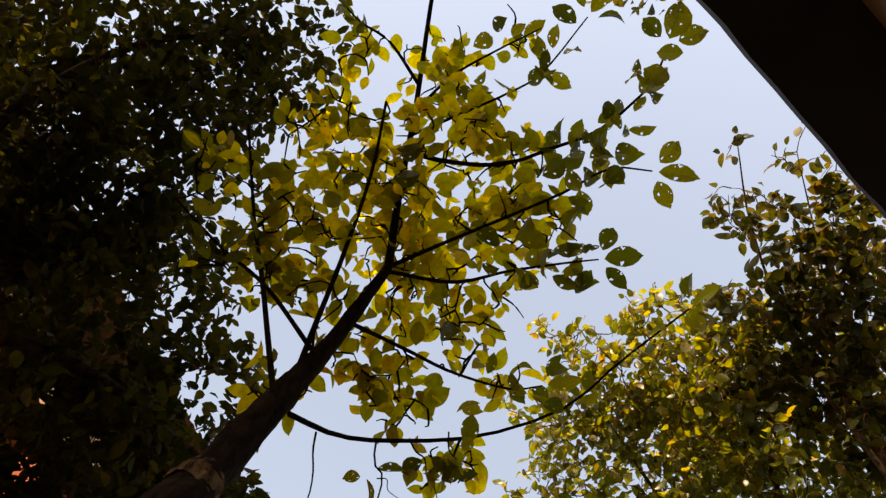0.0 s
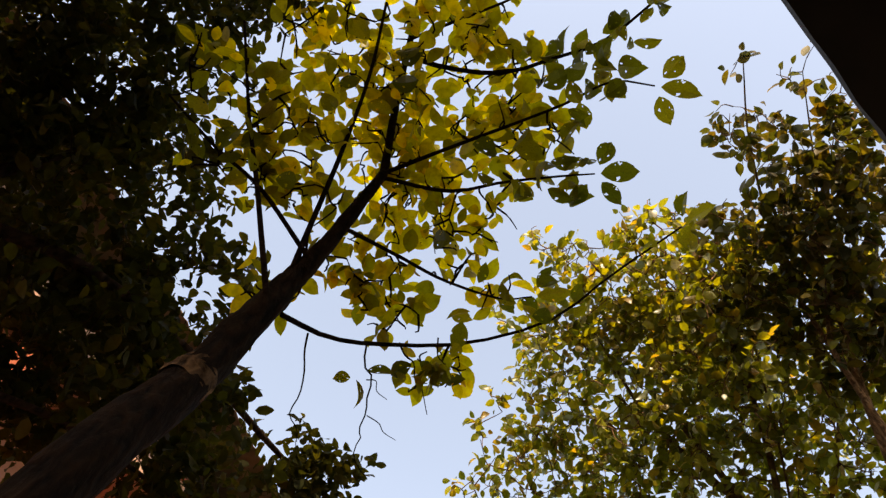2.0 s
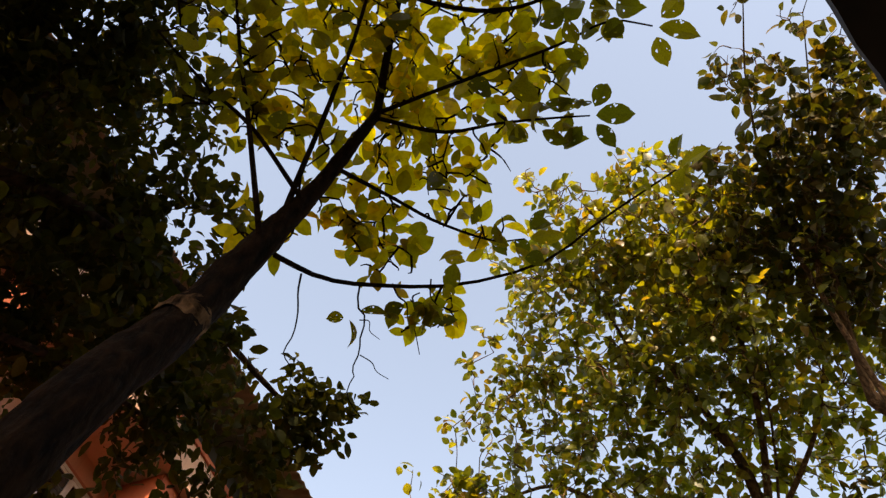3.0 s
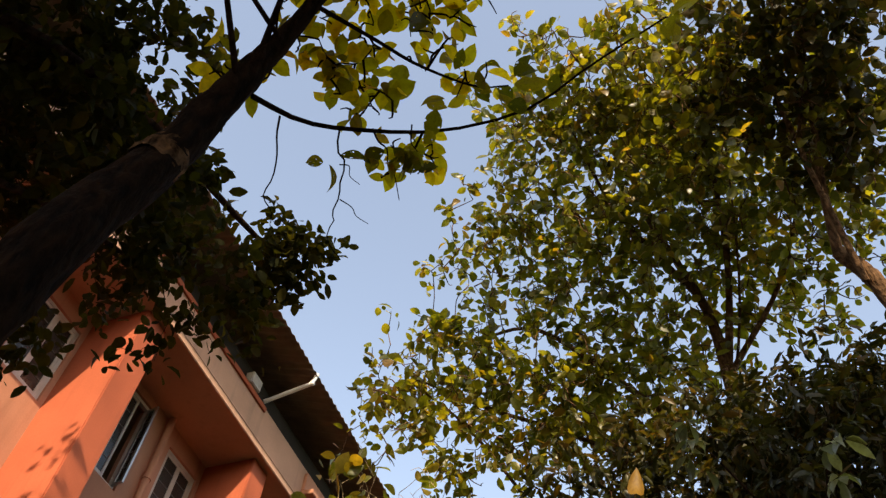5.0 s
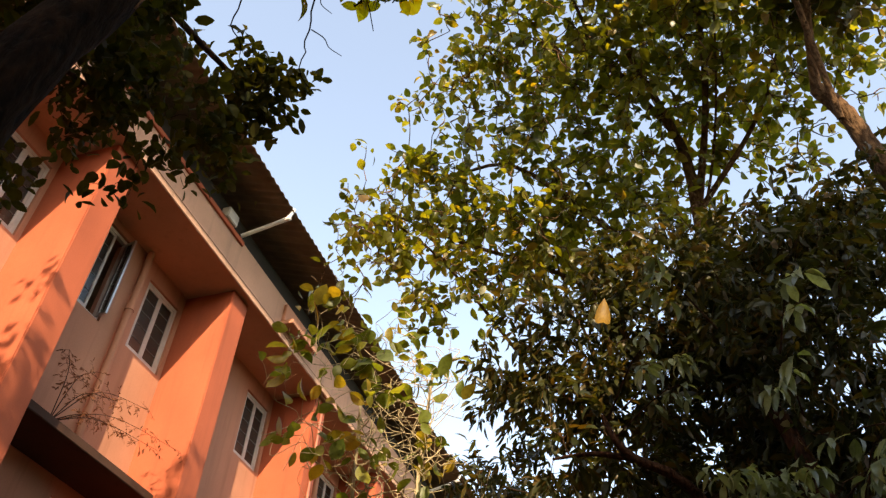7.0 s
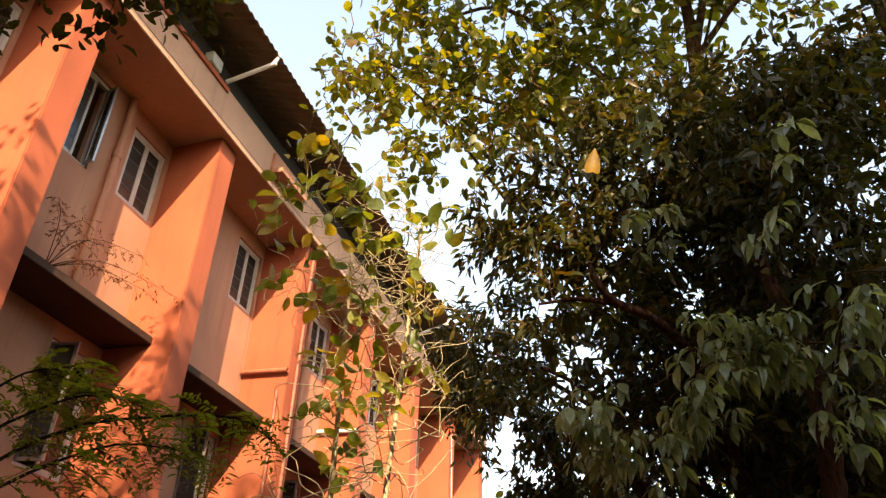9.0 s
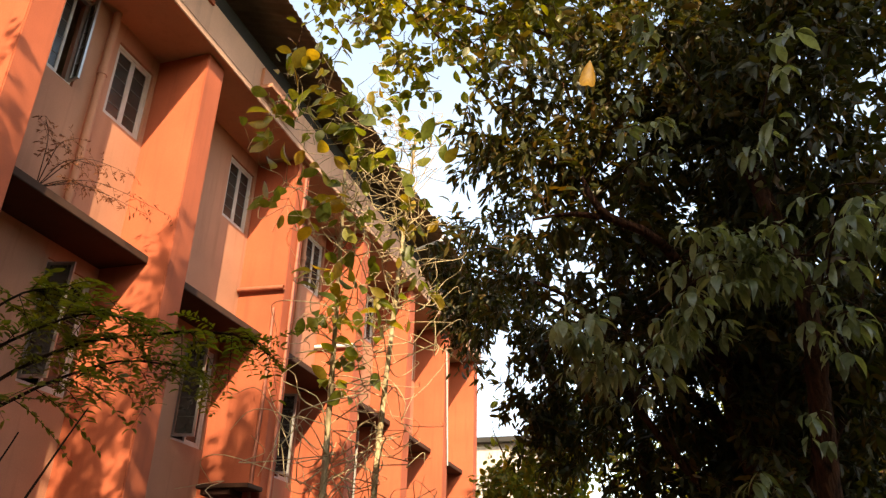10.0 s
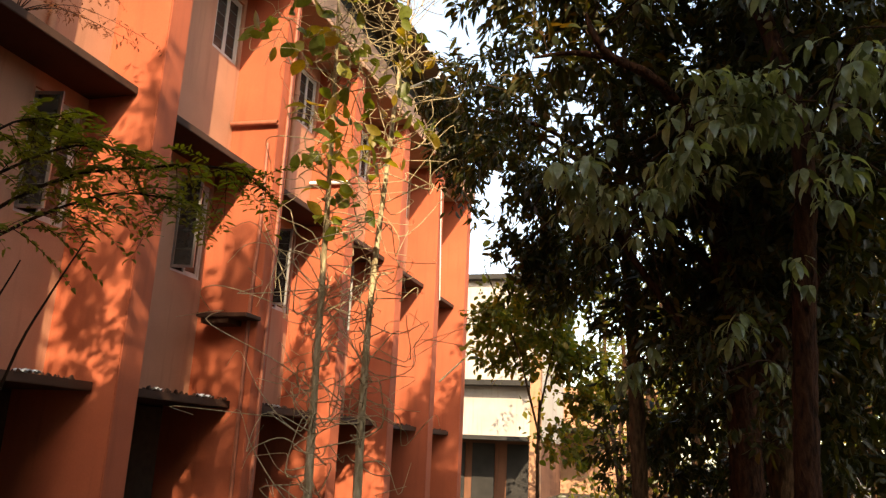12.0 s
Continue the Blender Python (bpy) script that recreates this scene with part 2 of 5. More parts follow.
# ---- leaves ----
def leaf_template(kind):
    """Vertices and quads of a leaf of length 1 along y, folded along its rib."""
    if kind == "broad":
        rows = [(0.0, 0.0, 0.0), (0.10, 0.13, 0.008), (0.26, 0.24, 0.02), (0.46, 0.29, 0.03), (0.66, 0.255, 0.02), (0.82, 0.16, -0.01), (0.92, 0.06, -0.04), (1.0, 0.0, -0.07)]
    elif kind == "simple":
        rows = [(0.0, 0.0, 0.0), (0.22, 0.24, 0.02), (0.48, 0.30, 0.03), (0.78, 0.19, 0.0), (1.0, 0.0, -0.06)]
    elif kind == "oval":
        rows = [(0.0, 0.0, 0.0), (0.22, 0.21, 0.015), (0.60, 0.27, 0.02), (0.88, 0.13, -0.01), (1.0, 0.0, -0.04)]
    elif kind == "lance":
        rows = [(0.0, 0.0, 0.0), (0.15, 0.09, 0.02), (0.38, 0.165, 0.04), (0.65, 0.15, 0.0), (0.85, 0.07, -0.08), (1.0, 0.0, -0.18)]
    elif kind == "long":
        rows = [(0.0, 0.0, 0.0), (0.32, 0.15, 0.02), (0.7, 0.13, -0.04), (1.0, 0.0, -0.15)]
    else:
        rows = [(0.0, 0.0, 0.0), (0.45, 0.27, 0.02), (1.0, 0.0, -0.03)]
    v, f, prev = [], [], None
    for y, wd, z in rows:
        if wd == 0:
            ids = [len(v)] * 3
            v.append((0, y, z))
        else:
            ids = [len(v), len(v) + 1, len(v) + 2]
            v += [(-wd, y, z + 0.25 * wd), (0, y, z), (wd, y, z + 0.25 * wd)]
        if prev:
            for a, b in ((0, 1), (1, 2)):
                q = [prev[a], prev[b], ids[b], ids[a]]
                q = [k for i, k in enumerate(q) if k not in q[:i]]
                f += [q[:3]] + ([[q[0], q[2], q[3]]] if len(q) == 4 else [])
        prev = ids
    return np.array(v, float), np.array(f)


TEMPLATES = {k: leaf_template(k) for k in ("broad", "simple", "long", "lance", "tiny", "oval")}


def leaf_frames(direction, up):
    y = direction / (np.linalg.norm(direction, axis=1)[:, None] + 1e-9)
    x = np.cross(y, up)
    x /= np.linalg.norm(x, axis=1)[:, None] + 1e-9
    return x, y, np.cross(x, y)


def leaves_mesh(name, pos, direction, up, size, kind, mat, parent, rng, label=""):
    tv, tf = TEMPLATES[kind]
    x, y, z = leaf_frames(direction, up)
    wide = 0.8 + 0.4 * rng.random(len(pos))
    curl = 0.3 + 1.6 * rng.random(len(pos))
    s = size[:, None, None]
    v = pos[:, None, :] + s * (tv[None, :, 0:1] * wide[:, None, None] * x[:, None, :] + tv[None, :, 1:2] * y[:, None, :] + tv[None, :, 2:3] * curl[:, None, None] * z[:, None, :])
    f = tf[None] + (np.arange(len(pos)) * len(tv))[:, None, None]
    return from_arrays(name, v.reshape(-1, 3), f.reshape(-1, 3), mat, parent, label, kind="stuff")


def targets_in(blobs, per_m3, rng, gap=0.0, gap_scale=1.3):
    """Random points in a set of ellipsoids, denser towards the shell, with gaps."""
    out = []
    for (cx, cy, cz), r in blobs:
        rr = np.array(r if isinstance(r, tuple) else (r, r, r))
        n = max(4, int(per_m3 * 4.19 * rr.prod()))
        d = rng.standard_normal((n, 3))
        d /= np.linalg.norm(d, axis=1)[:, None]
        p = np.array((cx, cy, cz)) + d * rr * (rng.random(n)[:, None] ** 0.45)
        if gap:
            keep = [noise.noise(Vector(q) * gap_scale) > gap - 0.5 for q in p]
            p = p[np.array(keep, bool)]
        out.append(p)
    return np.vstack(out)


def twigs_to(targets, limb_pts, rng, r=0.008, sag=0.12, reach=4.0):
    """Thin curved twigs that grow out from the limbs and from one another; returns meshes and paths."""
    near_first = np.argsort([np.linalg.norm(limb_pts - q, axis=1).min() for q in targets])
    nodes = np.empty((len(limb_pts) + 4 * len(targets), 3))
    nodes[:len(limb_pts)] = limb_pts
    n = len(limb_pts)
    items, paths = [], []
    for q in targets[near_first]:
        a = nodes[np.argmin(((nodes[:n] - q) ** 2).sum(1))]
        L = np.linalg.norm(q - a)
        if L > reach:
            continue
        mid = (a + q) / 2 + rng.standard_normal(3) * 0.16 * L + np.array((0, 0, sag * L))
        p = smooth_path([a, mid, q], 6)
        items.append(tube_arrays(p, np.linspace(r * (0.5 + 0.6 * min(L, 1.5)), r * 0.3, 6), 4))
        paths.append(p)
        nodes[n:n + 4] = p[2:]
        n += 4
    return items, paths


def leaves_on(paths, per_twig, rng, spread, size, droop=0.3, tail=0.55, tilt=0.6):
    """Places, directions and sizes of leaves round the outer part of each twig."""
    P, D, U, S = [], [], [], []
    for p in paths:
        n = int(rng.poisson(per_twig))
        if n == 0:
            continue
        u = 1 - tail * rng.random(n) ** 1.3
        i = np.clip((u * (len(p) - 1)).astype(int), 0, len(p) - 2)
        q = p[i] + (p[i + 1] - p[i]) * ((u * (len(p) - 1)) - i)[:, None]
        along = p[-1] - p[-3]
        along = along / (np.linalg.norm(along) + 1e-9)
        d = rng.standard_normal((n, 3))
        d = d / np.linalg.norm(d, axis=1)[:, None] + 0.7 * along + np.array((0, 0, -droop))
        P.append(q + rng.standard_normal((n, 3)) * spread)
        D.append(d)
        up = rng.standard_normal((n, 3)) * tilt + np.array((0, 0, 1.0))
        U.append(up)
        S.append(size * (0.6 + 0.65 * rng.random(n)))
    return np.vstack(P), np.vstack(D), np.vstack(U), np.concatenate(S)


def limb_samples(paths, n=14):
    return np.vstack([smooth_path(p, n) for p in paths])


# ---- ground ----
def ground_sheet():
    n = 90
    g = np.linspace(-1, 1, n)
    g = np.sign(g) * np.abs(g) ** 2.2 * 400
    X, Y = np.meshgrid(g, g + 0)
    Z = np.array([[0.10 * noise.noise(Vector((x * 0.25, y * 0.25, 0))) if abs(x) < 80 and abs(y) < 80 else 0 for x, y in zip(r, s)] for r, s in zip(X, Y)])
    Z[(X < -4.5) & (X > -16) & (Y < 25)] -= 0.06
    v = np.stack([X, Y, Z], -1).reshape(-1, 3)
    i, j = np.meshgrid(np.arange(n - 1), np.arange(n - 1), indexing="ij")
    f = np.stack([i * n + j, i * n + j + 1, (i + 1) * n + j + 1, (i + 1) * n + j], -1).reshape(-1, 4)
    ob = from_arrays("ground", v, f, EARTH, smooth=True)
    return tagged(ob, "bare brown earth with litter and low growth", "ground", kind="structure")


ground_sheet()

# ---- orange building ----
XF, XW, XS, XB = -5.80, -6.60, -6.10, -10.4
XM = -6.80                             # the middle storey stands a little further back
BAY, FIN, Y0 = 2.8, 0.39, 3.8          # fin k ends at Y0 + BAY * k
KS = range(-3, 7)
SOFFIT, FASCIA_TOP, EAVE = 8.82, 9.50, 9.95
LIPS = (2.12, 5.62)

block = thing("apartment_building", "three-storey orange plastered building with deep fins and sheet roof", "building")


def wall_holes(name, x, thick, y0, y1, z0, z1, holes, mat, parent):
    """A wall in the plane of x with rectangular openings that go through it."""
    ys = sorted({y0, y1, *[h[0] for h in holes], *[h[1] for h in holes]})
    zs = sorted({z0, z1, *[h[2] for h in holes], *[h[3] for h in holes]})
    v, f = [], []

    def quad(a, b, c, d):
        k = len(v)
        v.extend((a, b, c, d))
        f.append((k, k + 1, k + 2, k + 3))

    for a, b in zip(ys, ys[1:]):
        for c, d in zip(zs, zs[1:]):
            if any(h[0] <= a and b <= h[1] and h[2] <= c and d <= h[3] for h in holes):
                continue
            quad((x, a, c), (x, b, c), (x, b, d), (x, a, d))
            quad((x - thick, b, c), (x - thick, a, c), (x - thick, a, d), (x - thick, b, d))
    for a, b, c, d in holes:
        quad((x, a, c), (x, a, d), (x - thick, a, d), (x - thick, a, c))
        quad((x, b, d), (x, b, c), (x - thick, b, c), (x - thick, b, d))
        quad((x, a, d), (x, b, d), (x - thick, b, d), (x - thick, a, d))
        quad((x, b, c), (x, a, c), (x - thick, a, c), (x - thick, b, c))
    return from_arrays(name, v, f, mat, parent)


def casement(parent, y0, y1, z0, z1, leaf_open=None, wall_x=XW):
    """A steel window in its opening: frame, two leaves with bars and panes; a leaf may stand open."""
    x = wall_x - 0.07
    bm = bmesh.new()
    t = 0.045
    add_box(bm, (x - 0.03, y0, z0), (x + 0.03, y0 + t, z1))
    add_box(bm, (x - 0.03, y1 - t, z0), (x + 0.03, y1, z1))
    add_box(bm, (x - 0.03, y0 + t, z0), (x + 0.03, y1 - t, z0 + t))
    add_box(bm, (x - 0.03, y0 + t, z1 - t), (x + 0.03, y1 - t, z1))
    win = part("window", bm, FRAME, parent, "grey steel casement window with small panes")
    half = (y1 - y0 - 2 * t) / 2
    for k in (0, 1):
        w, h = half, z1 - z0 - 2 * t
        bm = bmesh.new()
        s = 0.038
        for lo, hi in (((0, 0), (s, h)), ((w - s, 0), (w, h)), ((s, 0), (w - s, s)), ((s, h - s), (w - s, h))):
            add_box(bm, (-0.014, lo[0], lo[1]), (0.014, hi[0], hi[1]))
        bar_bm = bmesh.new()
        add_box(bar_bm, (-0.007, s, -0.006), (0.007, w - s, 0.006))
        sash = part("sash", bm, ALU if leaf_open == k else FRAME, win)
        bar = part("glazing_bar", bar_bm, RAIL, sash)
        bar.location = (0, 0, h / 5)
        for j in (2, 3, 4):
            more = new("glazing_bar", bar.data)
            more.parent = sash
            more.location = (0, 0, h * j / 5)
        pane = box("pane", (-0.003, s + 0.002, s + 0.002), (0.003, w - s - 0.002, h - s - 0.002), GLASS, sash)
        if leaf_open == k:
            turn = pose(0, 0, 0, 0, 0, -78 if k == 0 else 78)
            if k == 0:
                sash.matrix_local = pose(x + 0.04, y0 + t, z0 + t) @ turn
            else:
                sash.matrix_local = pose(x + 0.04, y1 - t, z0 + t) @ turn @ pose(0, -w, 0)
        else:
            sash.matrix_local = pose(x + 0.008, y0 + t + k * (half + 0.001), z0 + t)
    return win


for k in KS:
    ye = Y0 + BAY * k
    # fin between bays, from the ground to the soffit
    f_ob = box("fin", (XB + 3.2, ye - FIN, -0.3), (XF, ye, SOFFIT - 0.003), ORANGE, block, "deep orange plastered fin", bevel=0.012)
    a, b = ye, ye + BAY - FIN
    if k == KS[-1]:
        break
    # upper storey
    hu = [(a + 1.62, a + 2.34, 7.43, 8.54)] + ([(a + 0.62, a + 1.08, 7.40, 8.70)] if k == 0 else [])
    wall_holes("wall", XW, 0.22, a, b, 5.62, SOFFIT, hu, PEACH, block)
    casement(block, *hu[0])
    if k == 0:
        casement(block, *hu[1], leaf_open=1)
    # middle storey
    hm = [(a + 1.60, a + 2.36, 3.96, 5.42)]
    wall_holes("wall", XM, 0.22, a, b, 2.20, 5.618, hm, PEACH, block)
    casement(block, *hm[0], leaf_open=0, wall_x=XM)
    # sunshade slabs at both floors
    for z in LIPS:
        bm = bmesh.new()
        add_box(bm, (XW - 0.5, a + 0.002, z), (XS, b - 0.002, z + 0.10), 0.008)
        part("sunshade_slab", bm, SLAB, block, "stained thin concrete sunshade, its colour darkened for shade")
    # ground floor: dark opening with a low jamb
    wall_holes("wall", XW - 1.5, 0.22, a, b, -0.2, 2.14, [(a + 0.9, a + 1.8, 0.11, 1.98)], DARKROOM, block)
    box("jamb", (XW - 0.6, a + 0.12, -0.2), (XW - 0.3, a + 0.42, 2.118), PEACH, block, bevel=0.01)
ya, yb = Y0 + BAY * KS[0], Y0 + BAY * KS[-1]
# soffit with fascia beam
part("soffit", add_box(bmesh.new(), (XW - 0.6, ya - FIN, SOFFIT), (XF + 0.10, yb, SOFFIT + 0.12)), CEILING, block)
bm = bmesh.new()
add_box(bm, (XF - 0.06, ya - FIN, SOFFIT + 0.121), (XF + 0.10, yb, FASCIA_TOP), 0.01)
add_box(bm, (XF + 0.10, ya - FIN, SOFFIT - 0.03), (XF + 0.14, yb, SOFFIT + 0.05), 0.01)
part("fascia", bm, FASCIA, block, "weathered pale fascia beam")
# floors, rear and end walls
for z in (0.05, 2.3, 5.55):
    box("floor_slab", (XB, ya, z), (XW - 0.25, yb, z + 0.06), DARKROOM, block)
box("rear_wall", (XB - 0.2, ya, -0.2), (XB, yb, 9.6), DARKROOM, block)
box("end_wall", (XB, yb - 0.25, -0.2), (XB + 3.19, yb, 9.6), ORANGE, block)
box("end_wall", (XB, ya - FIN, -0.2), (XB + 3.19, ya - 0.05, 9.6), ORANGE, block)


def corrugated(name, y0, y1, x0, z0, x1, z1, mat, parent):
    """Corrugated sheets that slope from the eave up to the ridge, each row of ribs run up the slope."""
    n = int((y1 - y0) / 0.0365)
    ys = np.linspace(y0, y1, n)
    wave = 0.017 * np.sin(ys * 2 * np.pi / 0.146)
    v, rows = [], 5
    for i in range(rows):
        t = i / (rows - 1)
        lap = 0.012 if i % 2 else 0.0
        v.append(np.stack([np.full(n, x0 + (x1 - x0) * t), ys, z0 + (z1 - z0) * t + wave + lap], -1))
    top = np.vstack(v)
    v = np.vstack([top, top - np.array((0, 0, 0.007))])
    i, j = np.meshgrid(np.arange(rows - 1), np.arange(n - 1), indexing="ij")
    f = np.stack([i * n + j, i * n + j + 1, (i + 1) * n + j + 1, (i + 1) * n + j], -1).reshape(-1, 4)
    f2 = f[:, ::-1] + rows * n
    j = np.arange(n - 1)
    rim = np.stack([j, j + rows * n, j + 1 + rows * n, j + 1], -1)
    return from_arrays(name, v, np.vstack([f, f2, rim]), mat, parent, "weathered corrugated roof sheet", smooth=True)


corrugated("roof_sheet", ya - 0.6, yb + 0.6, -4.95, EAVE, -8.3, 11.2, SHEET, block)
corrugated("roof_sheet", ya - 0.6, yb + 0.6, -11.6, EAVE, -8.3, 11.2, SHEET, block)
# board near black, so that it reads as the shaded gap under the sheets
bm = bmesh.new()
add_box(bm, (XF - 0.05, ya, FASCIA_TOP), (XF + 0.02, yb, FASCIA_TOP + 0.35))
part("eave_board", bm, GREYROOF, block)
for ya_p in (5.95, 14.4):
    tube("gutter_pipe", [(-5.72, ya_p - 0.05, 9.58), (-5.05, ya_p, 9.80), (-5.03, ya_p, 9.81), (-4.97, ya_p + 0.02, 10.0)], 0.032, 0.032, PVC, block, "white plastic roof drain pipe", n=16)
for k in range(-2, 6):
    a = Y0 + BAY * k
    if k % 2 == 0:
        yp = a + 1.40
        tube("downpipe", [(XW + 0.07, yp, 8.8), (XW + 0.07, yp, 7.0), (XW + 0.07, yp, 5.74)], 0.05, 0.05, PEACH, block, "painted rainwater downpipe", n=6, sides=12)
        bm = bmesh.new()
        bmesh.ops.create_cone(bm, cap_ends=True, segments=14, radius1=0.064, radius2=0.064, depth=0.09, matrix=Matrix.Translation((XW + 0.07, yp, 7.85)))
        part("pipe_collar", bm, PEACH, block)
yf = Y0 + BAY * 2 - FIN     # near face of the second fin
tube("drain_spout", [(XW + 0.02, yf - 0.07, 6.45), (XF + 0.02, yf - 0.06, 6.43)], 0.038, 0.038, RUST, block, "rust red spout pipe", n=4)
tube("waste_pipe", [(XF - 0.12, yf - 0.045, 6.1), (XF - 0.1, yf - 0.04, 4.8), (XF - 0.12, yf - 0.045, 3.6), (XF - 0.1, yf - 0.04, 0)], 0.028, 0.028, RUST, block, "rust red waste pipe on the fin", n=14)
tube("waste_pipe", [(XF + 0.04, yf + 0.2, 8.6), (XF + 0.04, yf + 0.2, 4), (XF + 0.04, yf + 0.2, 0)], 0.028, 0.028, RUST, block, "rust red waste pipe on the fin", n=6)
tube("drain_spout", [(XW + 0.02, yf + BAY - 0.07, 6.45), (XF + 0.02, yf + BAY - 0.06, 6.43)], 0.038, 0.038, PVC, block, "white plastic spout pipe", n=4)
tube("conduit", [(-5.74, 17.33, 8.23), (-5.74, 17.65, 5.35)], 0.016, 0.016, FRAME, block, "thin grey conduit on the far fin", n=6)
tube("stay_pole", [(-5.70, 17.80, 3.34), (-5.10, 18.21, 4.05)], 0.025, 0.022, BARK_S, block, "pale pole that leans out from the far fin", n=4)
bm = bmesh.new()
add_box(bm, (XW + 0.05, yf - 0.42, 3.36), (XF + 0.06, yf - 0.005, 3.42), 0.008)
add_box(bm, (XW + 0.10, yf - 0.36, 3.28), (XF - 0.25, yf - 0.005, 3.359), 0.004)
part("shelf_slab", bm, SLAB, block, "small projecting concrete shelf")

bm = bmesh.new()
add_box(bm, (XF + 0.101, 7.35, 9.02), (XF + 0.32, 8.25, 9.10), 0.008)
add_box(bm, (XF + 0.101, 7.35, 9.101), (XF + 0.16, 8.25, 9.42), 0.008)
part("ledge_box", bm, PEACH, block, "small peach plaster ledge on the fascia")


bm = bmesh.new()
add_box(bm, (XF + 0.02, 5.40, FASCIA_TOP + 0.004), (XF + 0.16, 5.66, FASCIA_TOP + 0.20), 0.012)
part("junction_box", bm, FRAME, block, "small pale box under the eave")
bm = bmesh.new()
add_box(bm, (XF + 0.101, 3.0, FASCIA_TOP - 0.10), (XF + 0.135, 5.95, FASCIA_TOP - 0.02), 0.006)
part("batten", bm, ORANGE, block, "thin orange batten along the fascia")


def slab_litter():
    """Crumbled dirt along the lowest sunshades, and scraps of white plastic on them."""
    rng = np.random.default_rng(91)
    for k in range(-1, 6):
        a = Y0 + BAY * k
        bm = bmesh.new()
        for _ in range(70):
            r = 0.012 + 0.03 * rng.random() ** 2
            p = (XS - 0.02 - 0.16 * rng.random(), a + 0.06 + (BAY - FIN - 0.12) * rng.random(), LIPS[0] + 0.10 + r * 0.3)
            bmesh.ops.create_icosphere(bm, subdivisions=1, radius=r, matrix=Matrix.Translation(p) @ pose(0, 0, 0, *(rng.random(3) * 360)) @ Matrix.Diagonal((1.5, 1, 0.6, 1)))
        tagged(part("dirt_crust", bm, SLAB, block), kind="stuff")
    for y in (5.3, 5.42, 7.4, 8.4, 8.55, 10.3, 10.5):
        bm = bmesh.new()
        bmesh.ops.create_grid(bm, x_segments=5, y_segments=5, size=0.07)
        for v in bm.verts:
            v.co.z = 0.035 * noise.noise(v.co * 22 + Vector((y, 0, 0))) + 0.02
        bmesh.ops.solidify(bm, geom=bm.faces[:], thickness=0.003)
        sc = part("plastic_scrap", bm, PLASTIC)
        tagged(sc, "crumpled scrap of white plastic on the sunshade", "litter", "litter on the sunshades")
        sc.location = (XS - 0.09, y, LIPS[0] + 0.11)


slab_litter()

# ---- neighbour's eave above the camera ----
near = thing("neighbour_building", "dark silhouetted building with a deep concrete eave", "building")
H = 8.5
# shade put into the colour to cut light thrown back at the facade
SHADYWALL = plaster("shade_dark_plaster", (0.16, 0.12, 0.09), (0.05, 0.045, 0.035))
R = Matrix.Translation((1.64, -0.853, 0)) @ pose(0, 0, 0, 0, 0, -20)


def turned(name, lo, hi, mat, bevel=0.0):
    ob = box(name, lo, hi, mat, near, bevel=bevel)
    ob.matrix_local = R
    return ob


bm = bmesh.new()
n = 60
for i in range(n + 1):
    y = -7.5 + 10.2 * i / n
    w = 0.035 * noise.noise(Vector((0, y * 1.7, 3))) + 0.02 * noise.noise(Vector((0, y * 6, 9)))
    for x, z in ((w, H), (w * 0.7, H + 0.16), (9.0, H + 0.9), (9.0, H)):
        bm.verts.new((x, y, z))
bm.verts.ensure_lookup_table()
for i in range(n):
    for j in range(4):
        q = (i * 4 + j, i * 4 + (j + 1) % 4, i * 4 + 4 + (j + 1) % 4, i * 4 + 4 + j)
        bm.faces.new([bm.verts[k] for k in q])
bm.faces.new([bm.verts[k] for k in range(4)])
bm.faces.new([bm.verts[n * 4 + k] for k in range(4)])
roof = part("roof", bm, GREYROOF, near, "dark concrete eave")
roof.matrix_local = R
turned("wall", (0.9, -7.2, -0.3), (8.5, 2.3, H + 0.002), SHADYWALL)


# ---- trees ----
def tree(name, label, base, trunks, limbs, bark_mat, sides=10):
    """A tree's root with its trunks and limbs; each is (points, start radius, end radius)."""
    t = thing(name, label, "tree", base)
    o = np.array(base)
    for i, (pts, r0, r1) in enumerate(trunks):
        tube("trunk", np.array(pts) - o, r0, r1, bark_mat, t, n=60, sides=18, lumps=0.06, seed=i + 3)
    for i, (pts, r0, r1) in enumerate(limbs):
        tube("branch", np.array(pts) - o, r0, r1, bark_mat, t, n=16, sides=8, lumps=0.03, seed=i + 11)
    return t, o


def crown(t, o, targets, limb_pts, per_twig, kind, size, leaf_mat, bark_mat, seed, **kw):
    rng = np.random.default_rng(seed)
    items, paths = twigs_to(targets, limb_pts, rng, kw.pop("r", 0.008), kw.pop("sag", 0.1), kw.pop("reach", 4.0))
    bare = kw.pop("bare", 0.0)
    if bare:    # leafless twigs that show between the leaves
        some = targets[rng.random(len(targets)) < bare] + rng.standard_normal(3) * 0.1
        more, _ = twigs_to(some, np.vstack([limb_pts] + [p[1:4] for p in paths[::4]]), rng, 0.012, -0.05, 1.6)
        items = items + more
    v, f = join_arrays(items)
    tagged(from_arrays("twig_mass", v - o, f, bark_mat, t), kind="stuff")
    P, D, U, S = leaves_on(paths, per_twig, rng, kw.pop("spread", 0.05), size, **kw)
    leaves_mesh("crown", P - o, D, U, S, kind, leaf_mat, t, rng)
    return paths


